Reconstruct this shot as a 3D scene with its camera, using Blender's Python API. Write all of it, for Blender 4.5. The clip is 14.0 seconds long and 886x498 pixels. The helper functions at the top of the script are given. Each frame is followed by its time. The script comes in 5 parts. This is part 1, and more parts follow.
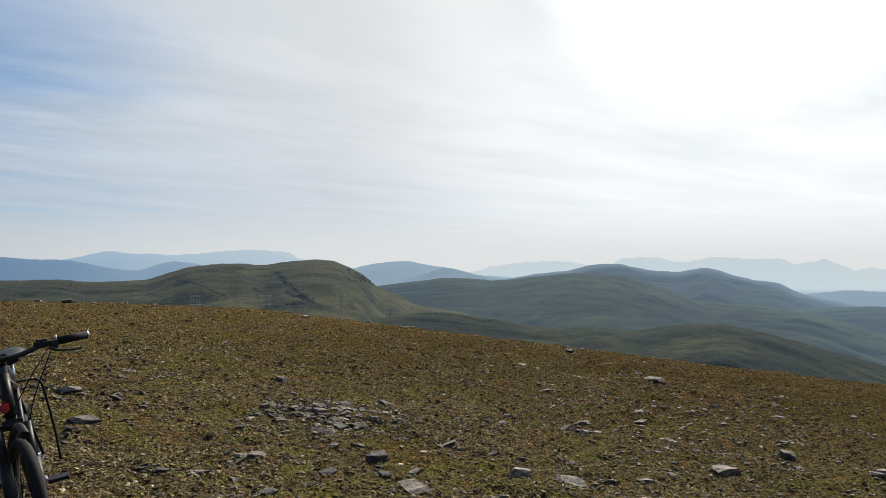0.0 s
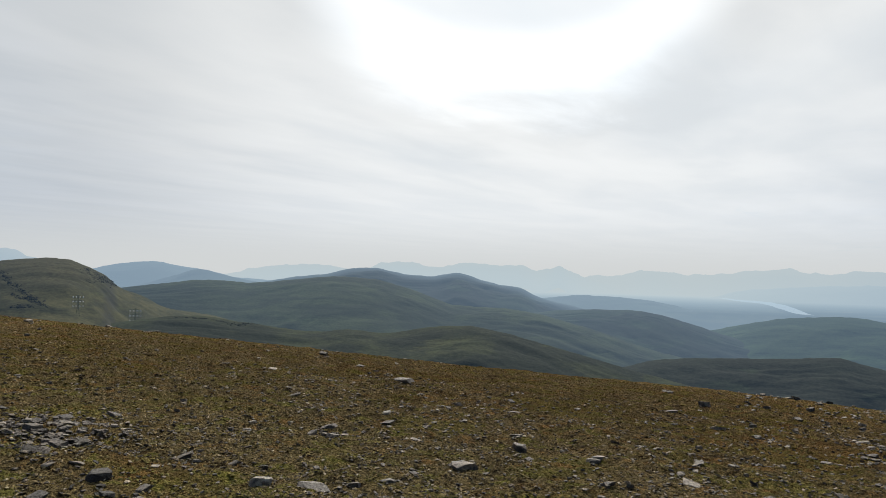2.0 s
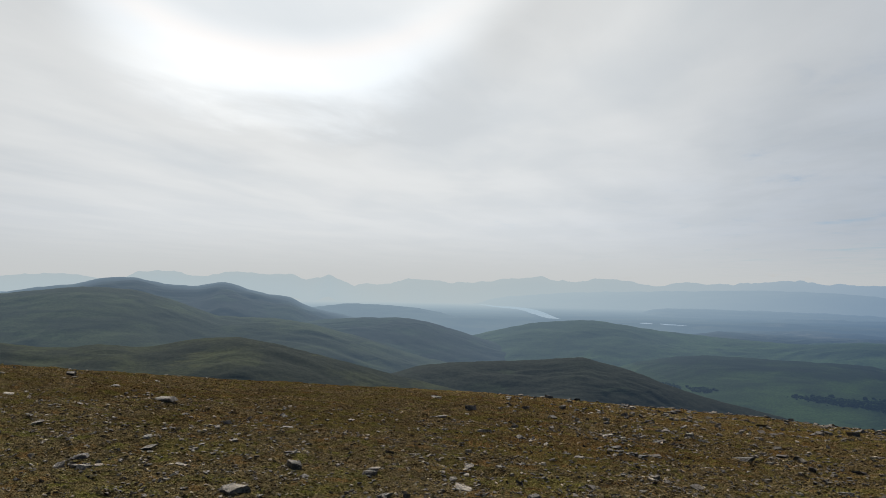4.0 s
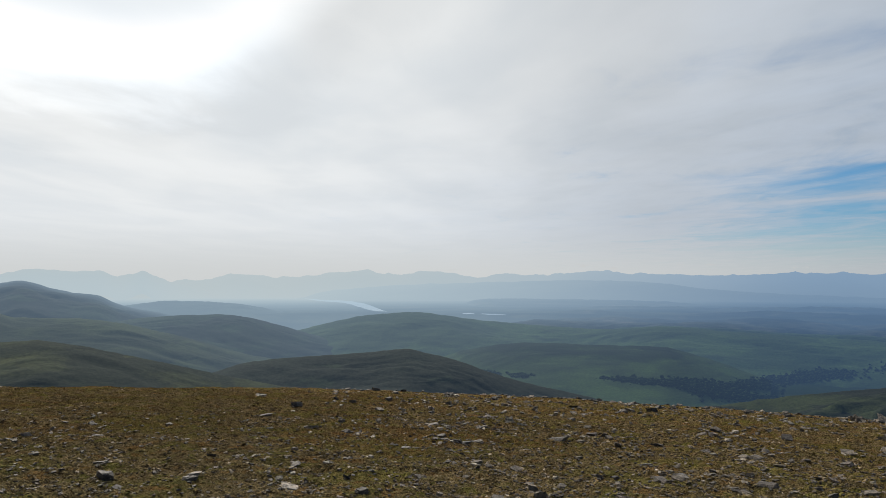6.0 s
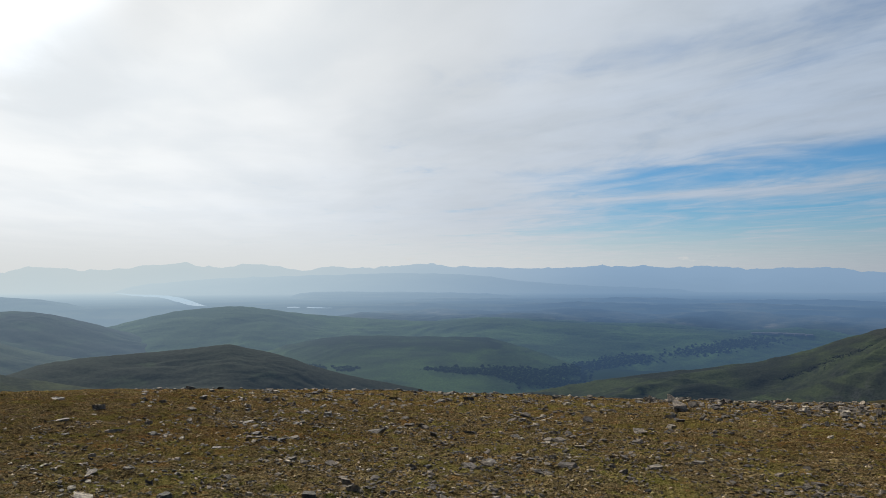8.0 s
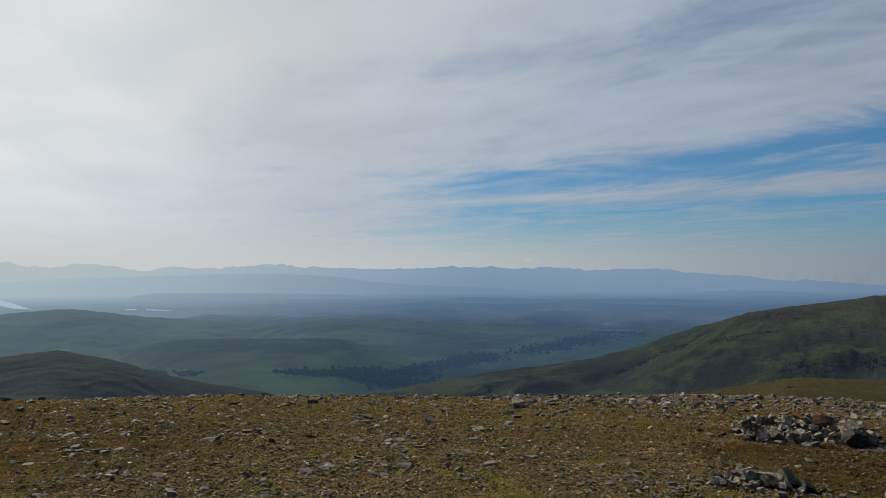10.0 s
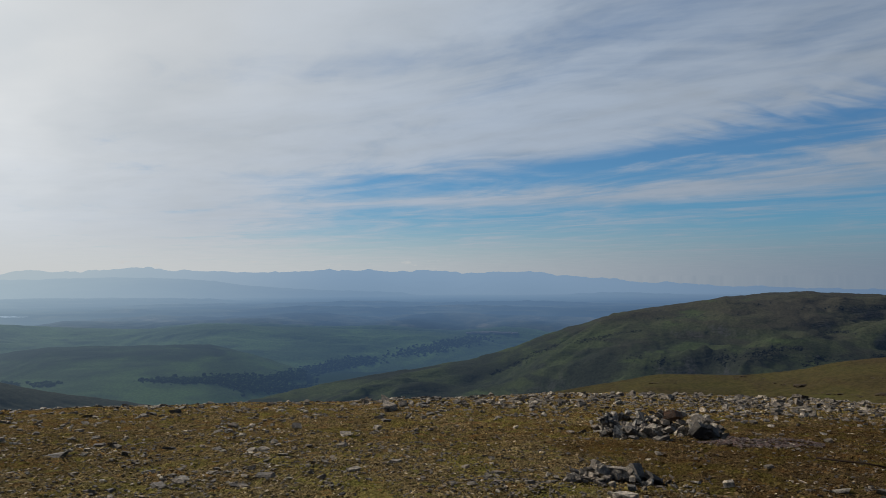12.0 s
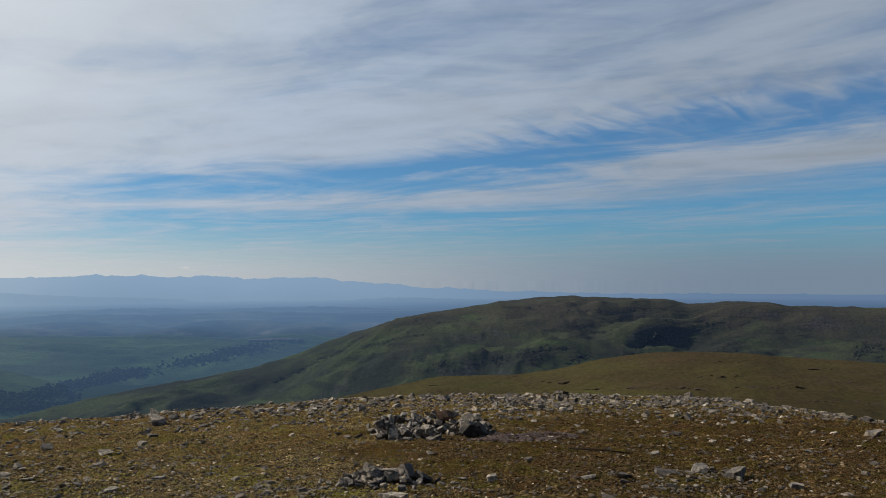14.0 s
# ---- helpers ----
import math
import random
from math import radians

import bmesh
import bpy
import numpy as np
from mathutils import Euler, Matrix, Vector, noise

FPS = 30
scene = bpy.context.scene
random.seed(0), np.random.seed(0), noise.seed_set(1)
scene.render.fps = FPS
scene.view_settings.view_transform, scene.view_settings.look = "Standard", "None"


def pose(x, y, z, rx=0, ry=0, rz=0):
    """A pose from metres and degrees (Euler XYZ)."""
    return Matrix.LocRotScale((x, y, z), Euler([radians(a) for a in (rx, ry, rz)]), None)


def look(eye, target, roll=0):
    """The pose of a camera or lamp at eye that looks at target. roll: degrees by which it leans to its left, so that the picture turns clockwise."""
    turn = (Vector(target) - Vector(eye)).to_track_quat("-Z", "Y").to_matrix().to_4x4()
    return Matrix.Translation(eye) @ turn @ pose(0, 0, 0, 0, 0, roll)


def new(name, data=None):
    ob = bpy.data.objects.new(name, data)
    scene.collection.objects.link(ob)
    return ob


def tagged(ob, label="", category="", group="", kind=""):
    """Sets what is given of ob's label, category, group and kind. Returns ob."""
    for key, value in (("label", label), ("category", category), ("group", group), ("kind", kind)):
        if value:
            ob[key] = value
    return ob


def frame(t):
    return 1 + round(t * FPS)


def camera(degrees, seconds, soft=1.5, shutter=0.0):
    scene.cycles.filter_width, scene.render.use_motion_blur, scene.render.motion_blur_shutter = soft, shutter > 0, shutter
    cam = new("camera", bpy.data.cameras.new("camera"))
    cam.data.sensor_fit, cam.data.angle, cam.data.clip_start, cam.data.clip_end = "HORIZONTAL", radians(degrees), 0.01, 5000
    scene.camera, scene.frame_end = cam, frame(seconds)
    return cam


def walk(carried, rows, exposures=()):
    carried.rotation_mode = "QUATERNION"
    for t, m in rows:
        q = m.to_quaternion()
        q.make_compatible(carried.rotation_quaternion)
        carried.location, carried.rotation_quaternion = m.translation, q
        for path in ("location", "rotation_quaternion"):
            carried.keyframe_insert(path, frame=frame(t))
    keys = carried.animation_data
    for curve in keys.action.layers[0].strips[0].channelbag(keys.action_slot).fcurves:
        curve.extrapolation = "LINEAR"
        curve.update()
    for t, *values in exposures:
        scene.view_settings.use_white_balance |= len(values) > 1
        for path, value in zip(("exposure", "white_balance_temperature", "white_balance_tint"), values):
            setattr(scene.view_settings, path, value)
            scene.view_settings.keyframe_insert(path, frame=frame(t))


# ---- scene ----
cam = camera(59.85, 14.0, soft=0.6)
# seconds, eye in metres, turn in degrees
ROWS = [
    (0.0, -0.041, -0.009, 1.538, 91.17, -0.42, -9.41),
    (0.5, 0.004, 0.015, 1.537, 91.35, -0.29, -12.35),
    (1.0, 0.047, 0.016, 1.530, 91.39, -0.40, -16.24),
    (1.5, 0.074, 0.032, 1.522, 91.54, -0.84, -21.32),
    (2.0, 0.080, 0.075, 1.524, 91.67, -1.31, -27.18),
    (2.5, 0.090, 0.131, 1.529, 91.87, -1.52, -32.71),
    (3.0, 0.098, 0.180, 1.536, 92.21, -1.51, -37.36),
    (5.5, 0.076, 0.222, 1.560, 92.49, -0.06, -53.19),
    (6.0, 0.088, 0.208, 1.559, 92.27, -0.03, -57.04),
    (6.5, 0.104, 0.194, 1.558, 92.05, -0.18, -60.73),
    (7.0, 0.117, 0.174, 1.556, 91.86, -0.23, -64.16),
    (7.5, 0.134, 0.138, 1.561, 91.77, -0.23, -67.01),
    (8.0, 0.146, 0.104, 1.568, 91.75, 0.05, -69.92),
    (10.5, 0.210, -0.076, 1.588, 91.88, -0.06, -83.34),
    (11.0, 0.214, -0.114, 1.595, 91.97, -0.02, -85.55),
    (11.5, 0.221, -0.151, 1.603, 92.01, 0.02, -87.68),
    (12.0, 0.245, -0.201, 1.595, 92.02, 0.13, -90.00),
    (12.5, 0.259, -0.253, 1.585, 92.02, 0.19, -92.91),
    (13.0, 0.260, -0.300, 1.579, 92.20, 0.22, -96.74),
    (13.5, 0.251, -0.324, 1.579, 92.36, 0.18, -101.26),
    (14.0, 0.239, -0.330, 1.585, 92.41, 0.15, -105.85),
]
EXPOSURES = [(0.0, 0.14), (1.0, 0.0), (1.8, -0.02), (3.0, -0.24), (5.5, -0.19), (6.5, 0.02), (7.5, 0.16), (8.2, 0.0), (10.5, -0.22), (12.0, -0.18), (13.2, -0.18), (14.0, -0.02)]
walk(cam, [(t, pose(x, y, z, rx, ry, rz)) for t, x, y, z, rx, ry, rz in ROWS], EXPOSURES)

EYE = 1.55
SUN_BEARING, SUN_HEIGHT = 32.0, 37.5
WIND_BEARING, CLOUD_SHIFT = 55.0, 3.0
rng = np.random.default_rng(7)


def heading(bearing, height=0.0):
    """Unit vector for a compass bearing (clockwise from +y) and a height angle, in degrees."""
    b, h = radians(bearing), radians(height)
    return Vector((math.cos(h) * math.sin(b), math.cos(h) * math.cos(b), math.sin(h)))


SUN_WAY = heading(SUN_BEARING, SUN_HEIGHT)


# ---- node helpers ----
class Nodes:
    """Short-hand for building a node tree."""

    def __init__(self, tree):
        self.tree = tree
        tree.nodes.clear()

    def add(self, kind, ins=None, **props):
        n = self.tree.nodes.new(kind)
        for k, v in props.items():
            setattr(n, k, v)
        for k, v in (ins or {}).items():
            self.put(n.inputs[k], v)
        return n

    def put(self, socket, v):
        if hasattr(v, "is_output"):
            self.tree.links.new(v, socket)
        else:
            socket.default_value = v

    def math(self, op, a, b=0.0, c=0.0, clamp=False):
        n = self.add("ShaderNodeMath", operation=op, use_clamp=clamp)
        for i, v in enumerate((a, b, c)):
            self.put(n.inputs[i], v)
        return n.outputs[0]

    def vec(self, op, a, b=(0, 0, 0)):
        n = self.add("ShaderNodeVectorMath", operation=op)
        self.put(n.inputs[0], a)
        self.put(n.inputs[1], b)
        return n.outputs["Value"] if op in ("DOT_PRODUCT", "LENGTH") else n.outputs[0]

    def ramp(self, v, lo, hi, a=0.0, b=1.0, smooth=True):
        n = self.add("ShaderNodeMapRange", interpolation_type="SMOOTHSTEP" if smooth else "LINEAR")
        for k, x in zip(("Value", "From Min", "From Max", "To Min", "To Max"), (v, lo, hi, a, b)):
            self.put(n.inputs[k], x)
        return n.outputs[0]

    def mix(self, fac, a, b, how="MIX"):
        n = self.add("ShaderNodeMix", data_type="RGBA", blend_type=how)
        self.put(n.inputs[0], fac)
        for i, v in ((6, a), (7, b)):
            self.put(n.inputs[i], (*v, 1) if isinstance(v, tuple) and len(v) == 3 else v)
        return n.outputs[2]

    def noise(self, vector, scale, detail=4.0, rough=0.55, distort=0.0):
        n = self.add("ShaderNodeTexNoise", {"Scale": scale, "Detail": detail, "Roughness": rough, "Distortion": distort})
        self.put(n.inputs["Vector"], vector)
        return n.outputs[0]

    def position(self):
        return self.add("ShaderNodeNewGeometry").outputs["Position"]


# ---- sky, clouds and sun ----
world = bpy.data.worlds.new("sky")
scene.world = world
world.use_nodes = True
n = Nodes(world.node_tree)
way = n.add("ShaderNodeTexCoord").outputs["Generated"]
sky = n.add("ShaderNodeTexSky", sky_type="NISHITA", sun_disc=False, sun_elevation=radians(SUN_HEIGHT),
            sun_rotation=radians(SUN_BEARING), altitude=700.0, air_density=1.0, dust_density=0.5, ozone_density=1.5)
blue = n.mix(1.0, sky.outputs[0], (0.030, 0.079, 0.118), "MULTIPLY")
split = n.add("ShaderNodeSeparateXYZ", {"Vector": way})
up = split.outputs["Z"]
flat = n.math("ADD", n.math("MAXIMUM", up, 0.0), 0.012)
level = n.vec("NORMALIZE", n.vec("MULTIPLY", way, (1, 1, 0)))
height = n.math("MULTIPLY", n.math("ARCSINE", up), 180 / math.pi)
bearing = n.math("MULTIPLY", n.math("ARCTAN2", split.outputs["X"], split.outputs["Y"]), 180 / math.pi)


def bump(v, centre, width):
    """A soft band: 1 at the centre, falling off over the width."""
    d = n.math("DIVIDE", n.math("SUBTRACT", v, centre), width)
    return n.math("POWER", math.e, n.math("MULTIPLY", n.math("MULTIPLY", d, d), -1.0))


# cloud sheet seen in perspective: x runs along the wind, y across it
sheet = n.add("ShaderNodeCombineXYZ", {"X": n.math("DIVIDE", split.outputs["X"], flat), "Y": n.math("DIVIDE", split.outputs["Y"], flat)}).outputs[0]
turned = n.add("ShaderNodeMapping", {"Rotation": (0, 0, radians(WIND_BEARING - 90.0))})
n.put(turned.inputs["Vector"], sheet)
turned = turned.outputs[0]
along, across = (n.add("ShaderNodeSeparateXYZ", {"Vector": turned}).outputs[k] for k in ("X", "Y"))
across = n.math("MULTIPLY", across, -1.0)
drift = n.vec("ADD", turned, (CLOUD_SHIFT, CLOUD_SHIFT, 0.0))
streaks = n.noise(n.vec("MULTIPLY", drift, (0.62, 1.0, 1.0)), 0.80, 6.0, 0.58, 1.0)
fine = n.noise(n.vec("MULTIPLY", drift, (0.62, 1.0, 1.0)), 3.6, 5.0, 0.55, 0.5)
banks = n.noise(n.vec("MULTIPLY", drift, (0.5, 1.0, 1.0)), 0.40, 3.0, 0.5)
mottle = n.noise(n.vec("MULTIPLY", drift, (0.55, 1.0, 1.0)), 1.5, 5.0, 0.55, 0.4)
ripples = n.noise(n.vec("MULTIPLY", drift, (1.0, 0.30, 1.0)), 5.5, 2.0, 0.5, 0.8)
sway = n.math("MULTIPLY", n.math("SUBTRACT", streaks, 0.5), 1.6)
across = n.math("ADD", across, sway)
# cloud amount: a full sheet, thinned where the sky opens
cover = n.math("ADD", 0.66, n.math("MULTIPLY", n.math("SUBTRACT", streaks, 0.5), n.ramp(bearing, 15.0, 65.0, 0.30, 1.02)))
cover = n.math("ADD", cover, n.math("MULTIPLY", n.math("SUBTRACT", fine, 0.5), n.ramp(bearing, 15.0, 65.0, 0.12, 0.30)))
cover = n.math("ADD", cover, n.math("MULTIPLY", n.math("SUBTRACT", banks, 0.5), 0.55))
# the low eastern opening, the long slit above it, and the bright band between them
edge = n.math("ADD", bearing, n.math("MULTIPLY", sway, 9.0))
low_gap = n.math("MULTIPLY", n.ramp(edge, 70.0, 88.0), n.ramp(n.math("ADD", height, sway), 9.6, 6.6))
low_gap = n.math("MULTIPLY", low_gap, n.ramp(bearing, 175.0, 150.0))
slit = n.math("MULTIPLY", bump(across, 4.75, 0.62), n.ramp(along, 6.2, 3.6))
slit = n.math("MULTIPLY", slit, n.ramp(along, -6.0, -1.0))
crest_line = n.math("MULTIPLY_ADD", n.math("POWER", n.math("SUBTRACT", along, 3.9), 2.0), -0.12, 7.0)
veil = n.math("MULTIPLY", bump(across, crest_line, 0.95), n.ramp(along, 10.5, 7.0))
west_gap = n.math("MULTIPLY", n.ramp(n.vec("DOT_PRODUCT", way, tuple(heading(-20, 18))), math.cos(radians(20)), math.cos(radians(2)), 0.0, 0.26), n.ramp(height, 7.0, 13.0))
cover = n.math("SUBTRACT", cover, n.math("MULTIPLY", low_gap, 0.34))
cover = n.math("SUBTRACT", cover, n.math("MULTIPLY", slit, 0.46))
cover = n.math("ADD", cover, n.math("MULTIPLY", veil, 0.34))
cover = n.math("SUBTRACT", cover, west_gap)
cover = n.math("ADD", cover, n.math("MULTIPLY", n.math("MULTIPLY", n.math("SUBTRACT", ripples, 0.5), 0.9), n.math("MULTIPLY", bump(across, 4.3, 0.6), n.ramp(along, 4.5, 2.5))))
# opening out of view, added to weaken the sky's fill light
unseen_gap = n.ramp(n.vec("DOT_PRODUCT", way, tuple(heading(212, 45))), math.cos(radians(78)), math.cos(radians(45)))
cover = n.math("SUBTRACT", cover, n.math("MULTIPLY", unseen_gap, 0.30))
# brightness by the angle from the sun, with the ice halo at 22 degrees
toward = n.vec("DOT_PRODUCT", way, tuple(SUN_WAY))
angle = n.math("MULTIPLY", n.math("ARCCOSINE", n.math("MINIMUM", toward, 1.0)), 180 / math.pi)
ring = n.math("ADD", angle, n.math("MULTIPLY", n.math("SUBTRACT", banks, 0.5), 2.0))
angle = n.math("ADD", angle, n.math("MULTIPLY", n.math("SUBTRACT", mottle, 0.5), 7.0))
cover = n.math("ADD", cover, n.ramp(angle, 35.0, 60.0, 0.30, 0.0))
cover = n.math("SUBTRACT", cover, n.ramp(angle, 62.0, 88.0, 0.0, 0.07))
cloud = n.ramp(cover, 0.12, 0.80, 0.14, 1.0)
below = n.ramp(n.vec("DOT_PRODUCT", level, tuple(heading(SUN_BEARING))), math.cos(radians(17)), math.cos(radians(2)), 0.08, 1.0)
halo = n.math("MULTIPLY", n.math("MULTIPLY", n.ramp(ring, 18.5, 23.2), n.ramp(angle, 22.6, 28.0, 1.0, 0.0)), below)
rim = n.math("MULTIPLY", bump(ring, 20.8, 0.9), below)
glow = n.ramp(angle, 18.0, 80.0, 1.0, 0.0)
away = n.ramp(angle, 28.0, 68.0)
soft_bands = n.noise(n.vec("MULTIPLY", drift, (0.40, 1.0, 1.0)), 0.9, 3.0, 0.48, 0.3)
ragged = n.math("ADD", n.math("ADD", n.math("MULTIPLY", mottle, 0.45), n.math("MULTIPLY", fine, 0.2)), n.math("MULTIPLY", streaks, 0.35))
shade = n.math("ADD", soft_bands, n.math("MULTIPLY", n.ramp(angle, 30.0, 70.0, 0.35, 1.0), n.math("SUBTRACT", ragged, soft_bands)))
shade = n.ramp(shade, 0.34, 0.66, -1.0, 1.0)
shade = n.math("MULTIPLY_ADD", shade, n.math("MULTIPLY", n.ramp(angle, 24.0, 70.0, 0.065, 0.105), n.ramp(height, 2.0, 11.0, 0.3, 1.0)), 0.98)
light = n.math("ADD", 0.70, n.math("MULTIPLY", glow, 0.38))
light = n.math("ADD", light, n.math("MULTIPLY", halo, 0.80))
light = n.math("ADD", light, n.math("MULTIPLY", n.ramp(ring, 24.0, 19.5), 0.43))
pillar = n.ramp(n.vec("DOT_PRODUCT", level, tuple(heading(SUN_BEARING + 5))), math.cos(radians(36)), math.cos(radians(4)))
light = n.math("ADD", light, n.math("MULTIPLY", n.math("MULTIPLY", pillar, n.ramp(angle, 22.0, 30.0)), 0.26))
light = n.math("SUBTRACT", light, n.ramp(angle, 42.0, 72.0, 0.0, 0.055))
light = n.math("SUBTRACT", light, n.ramp(angle, 66.0, 90.0, 0.0, 0.11))
light = n.math("MULTIPLY", light, shade)
tint = n.mix(away, (0.975, 0.995, 1.0), (0.79, 0.94, 1.15))
tint = n.mix(n.ramp(shade, 0.8, 1.05, 0.6, 0.0), tint, (0.82, 0.93, 1.04))
tint = n.mix(n.math("MULTIPLY", rim, 0.6), tint, (1.03, 0.975, 0.94))
cloud_colour = n.mix(1.0, tint, n.add("ShaderNodeCombineXYZ", {"X": light, "Y": light, "Z": light}).outputs[0], "MULTIPLY")
dome = n.mix(cloud, blue, cloud_colour)
# pale murk low over the horizon, with a few small far clouds standing in it
murk_colour = n.mix(n.ramp(angle, 42.0, 96.0), (0.95, 0.98, 0.98), (0.265, 0.35, 0.465))
puffs = n.noise(n.vec("MULTIPLY", way, (1.0, 1.0, 3.6)), 24.0, 4.0, 0.6)
band = n.math("MULTIPLY", n.math("MULTIPLY", n.ramp(up, 0.008, 0.014), n.ramp(up, 0.018, 0.028, 1.0, 0.0)), n.math("MULTIPLY", n.ramp(bearing, 96.0, 84.0), n.ramp(bearing, 52.0, 62.0)))
dome = n.mix(n.ramp(up, 0.0, 0.085, 0.97, 0.0), dome, murk_colour)
dome = n.mix(n.math("MULTIPLY", band, n.ramp(puffs, 0.58, 0.68, 0.0, 0.6)), dome, (0.90, 0.90, 0.88))
background = n.add("ShaderNodeBackground", {"Color": dome, "Strength": 0.7})
n.add("ShaderNodeOutputWorld", {"Surface": background.outputs[0]})

sun = new("sun", bpy.data.lights.new("sun", "SUN"))
sun.data.energy, sun.data.angle, sun.data.color = 6.4, radians(0.8), (1.0, 0.93, 0.82)
sun.matrix_world = look(SUN_WAY * 100, (0, 0, 0))


# ---- materials ----
def material(name):
    m = bpy.data.materials.new(name)
    m.use_nodes = True
    return m, Nodes(m.node_tree)


def finish(n, shader):
    n.add("ShaderNodeOutputMaterial", {"Surface": shader})


def bumped(n, height, strength, distance):
    return n.add("ShaderNodeBump", {"Height": height, "Strength": strength, "Distance": distance}).outputs[0]


def painted_haze(n, shader, pos):
    """Haze painted on distant land: its material emits the haze colour, mixed in by distance,
    denser in the valleys, bluer for short paths, brighter towards the sun."""
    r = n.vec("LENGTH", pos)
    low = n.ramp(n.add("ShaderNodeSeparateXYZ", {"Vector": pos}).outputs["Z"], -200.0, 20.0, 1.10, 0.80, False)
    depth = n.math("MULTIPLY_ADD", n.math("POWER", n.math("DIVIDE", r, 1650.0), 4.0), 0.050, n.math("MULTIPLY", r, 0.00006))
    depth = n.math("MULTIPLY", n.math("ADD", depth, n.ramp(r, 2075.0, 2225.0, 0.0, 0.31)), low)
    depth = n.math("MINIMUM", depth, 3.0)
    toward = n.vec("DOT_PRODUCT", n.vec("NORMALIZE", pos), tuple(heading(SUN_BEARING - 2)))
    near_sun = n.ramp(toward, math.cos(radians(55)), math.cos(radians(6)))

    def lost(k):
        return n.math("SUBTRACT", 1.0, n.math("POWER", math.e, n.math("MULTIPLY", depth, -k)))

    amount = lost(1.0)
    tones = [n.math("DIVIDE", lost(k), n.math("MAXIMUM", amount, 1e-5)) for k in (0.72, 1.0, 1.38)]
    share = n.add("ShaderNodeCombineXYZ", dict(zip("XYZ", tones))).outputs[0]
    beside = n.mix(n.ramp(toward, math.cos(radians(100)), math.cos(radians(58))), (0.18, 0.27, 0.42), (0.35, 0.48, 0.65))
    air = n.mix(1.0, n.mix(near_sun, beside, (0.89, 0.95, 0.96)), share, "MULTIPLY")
    # the land itself glows in the haze colour; no air is modelled
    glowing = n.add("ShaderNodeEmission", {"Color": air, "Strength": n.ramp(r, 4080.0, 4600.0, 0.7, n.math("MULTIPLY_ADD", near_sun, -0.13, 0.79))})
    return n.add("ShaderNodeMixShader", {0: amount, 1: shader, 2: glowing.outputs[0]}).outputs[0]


def land_material(name, grass, heath, rock, rockiness=0.5, heather=(0.036, 0.029, 0.021), lush=(0.045, 0.062, 0.022), grain=1.0, top_z=-40.0, detail=5.0, relief=0.8):
    m, n = material(name)
    pos = n.position()
    wide = n.noise(pos, 0.006 * grain, 5.0, 0.6)
    mid = n.noise(n.vec("MULTIPLY", pos, (0.5, 0.5, 3.0)), 0.018 * grain, detail, 0.58, 0.35)
    fine = n.noise(pos, 0.22 * grain, 5.0, 0.65)
    tops = n.ramp(n.math("ADD", n.add("ShaderNodeSeparateXYZ", {"Vector": pos}).outputs["Z"], n.math("MULTIPLY", mid, 60.0)), top_z, top_z + 45.0)
    colour = n.mix(n.ramp(wide, 0.40, 0.60), grass, heath)
    colour = n.mix(n.ramp(mid, 0.48, 0.62, 0.0, 0.9), colour, heath)
    colour = n.mix(n.math("MULTIPLY", tops, 0.7), colour, heather)
    colour = n.mix(n.ramp(mid, 0.40, 0.30, 0.0, 0.6), colour, lush)
    steep = n.add("ShaderNodeSeparateXYZ", {"Vector": n.add("ShaderNodeNewGeometry").outputs["Normal"]}).outputs["Z"]
    crag = n.math("MULTIPLY", n.ramp(steep, 0.80, 0.62), n.ramp(fine, 0.35, 0.6), clamp=True)
    colour = n.mix(n.math("MULTIPLY", crag, rockiness), colour, rock)
    colour = n.mix(1.0, colour, n.mix(n.ramp(fine, 0.35, 0.65), (0.64, 0.64, 0.64), (1.02, 1.02, 1.02)), "MULTIPLY")
    skin = n.add("ShaderNodeBsdfPrincipled", {"Base Color": colour, "Roughness": 1.0, "Specular IOR Level": 0.02,
                                              "Normal": bumped(n, n.math("ADD", mid, n.math("MULTIPLY", fine, 0.12 * relief)), relief, 10.0 / grain)})
    finish(n, painted_haze(n, skin.outputs[0], pos))
    return m


def moorland(n, pos):
    """Colour of the far low country: long patches of dark forestry, heath and paler grass."""
    flat_ = n.vec("MULTIPLY", pos, (1.0, 1.0, 0.0))
    toward_ = n.add("ShaderNodeSeparateXYZ", {"Vector": pos})
    bearing_ = n.math("ARCTAN2", toward_.outputs["X"], toward_.outputs["Y"])
    strip = n.add("ShaderNodeCombineXYZ", {"X": n.math("MULTIPLY", bearing_, 9.0), "Y": n.math("DIVIDE", n.vec("LENGTH", flat_), 130.0), "Z": 0.0}).outputs[0]
    wood = n.noise(strip, 1.0, 5.0, 0.6, 0.6)
    field = n.noise(strip, 2.3, 4.0, 0.6, 0.4)
    colour = n.mix(n.ramp(field, 0.42, 0.60), (0.016, 0.022, 0.014), (0.034, 0.036, 0.022))
    colour = n.mix(n.ramp(field, 0.60, 0.70, 0.0, 0.7), colour, (0.075, 0.066, 0.046))
    return n.mix(n.ramp(wood, 0.44, 0.56), (0.006, 0.010, 0.008), colour)


def moorland_material():
    m, n = material("moorland")
    pos = n.position()
    skin = n.add("ShaderNodeBsdfPrincipled", {"Base Color": moorland(n, pos), "Roughness": 1.0, "Specular IOR Level": 0.02})
    finish(n, painted_haze(n, skin.outputs[0], pos))
    return m


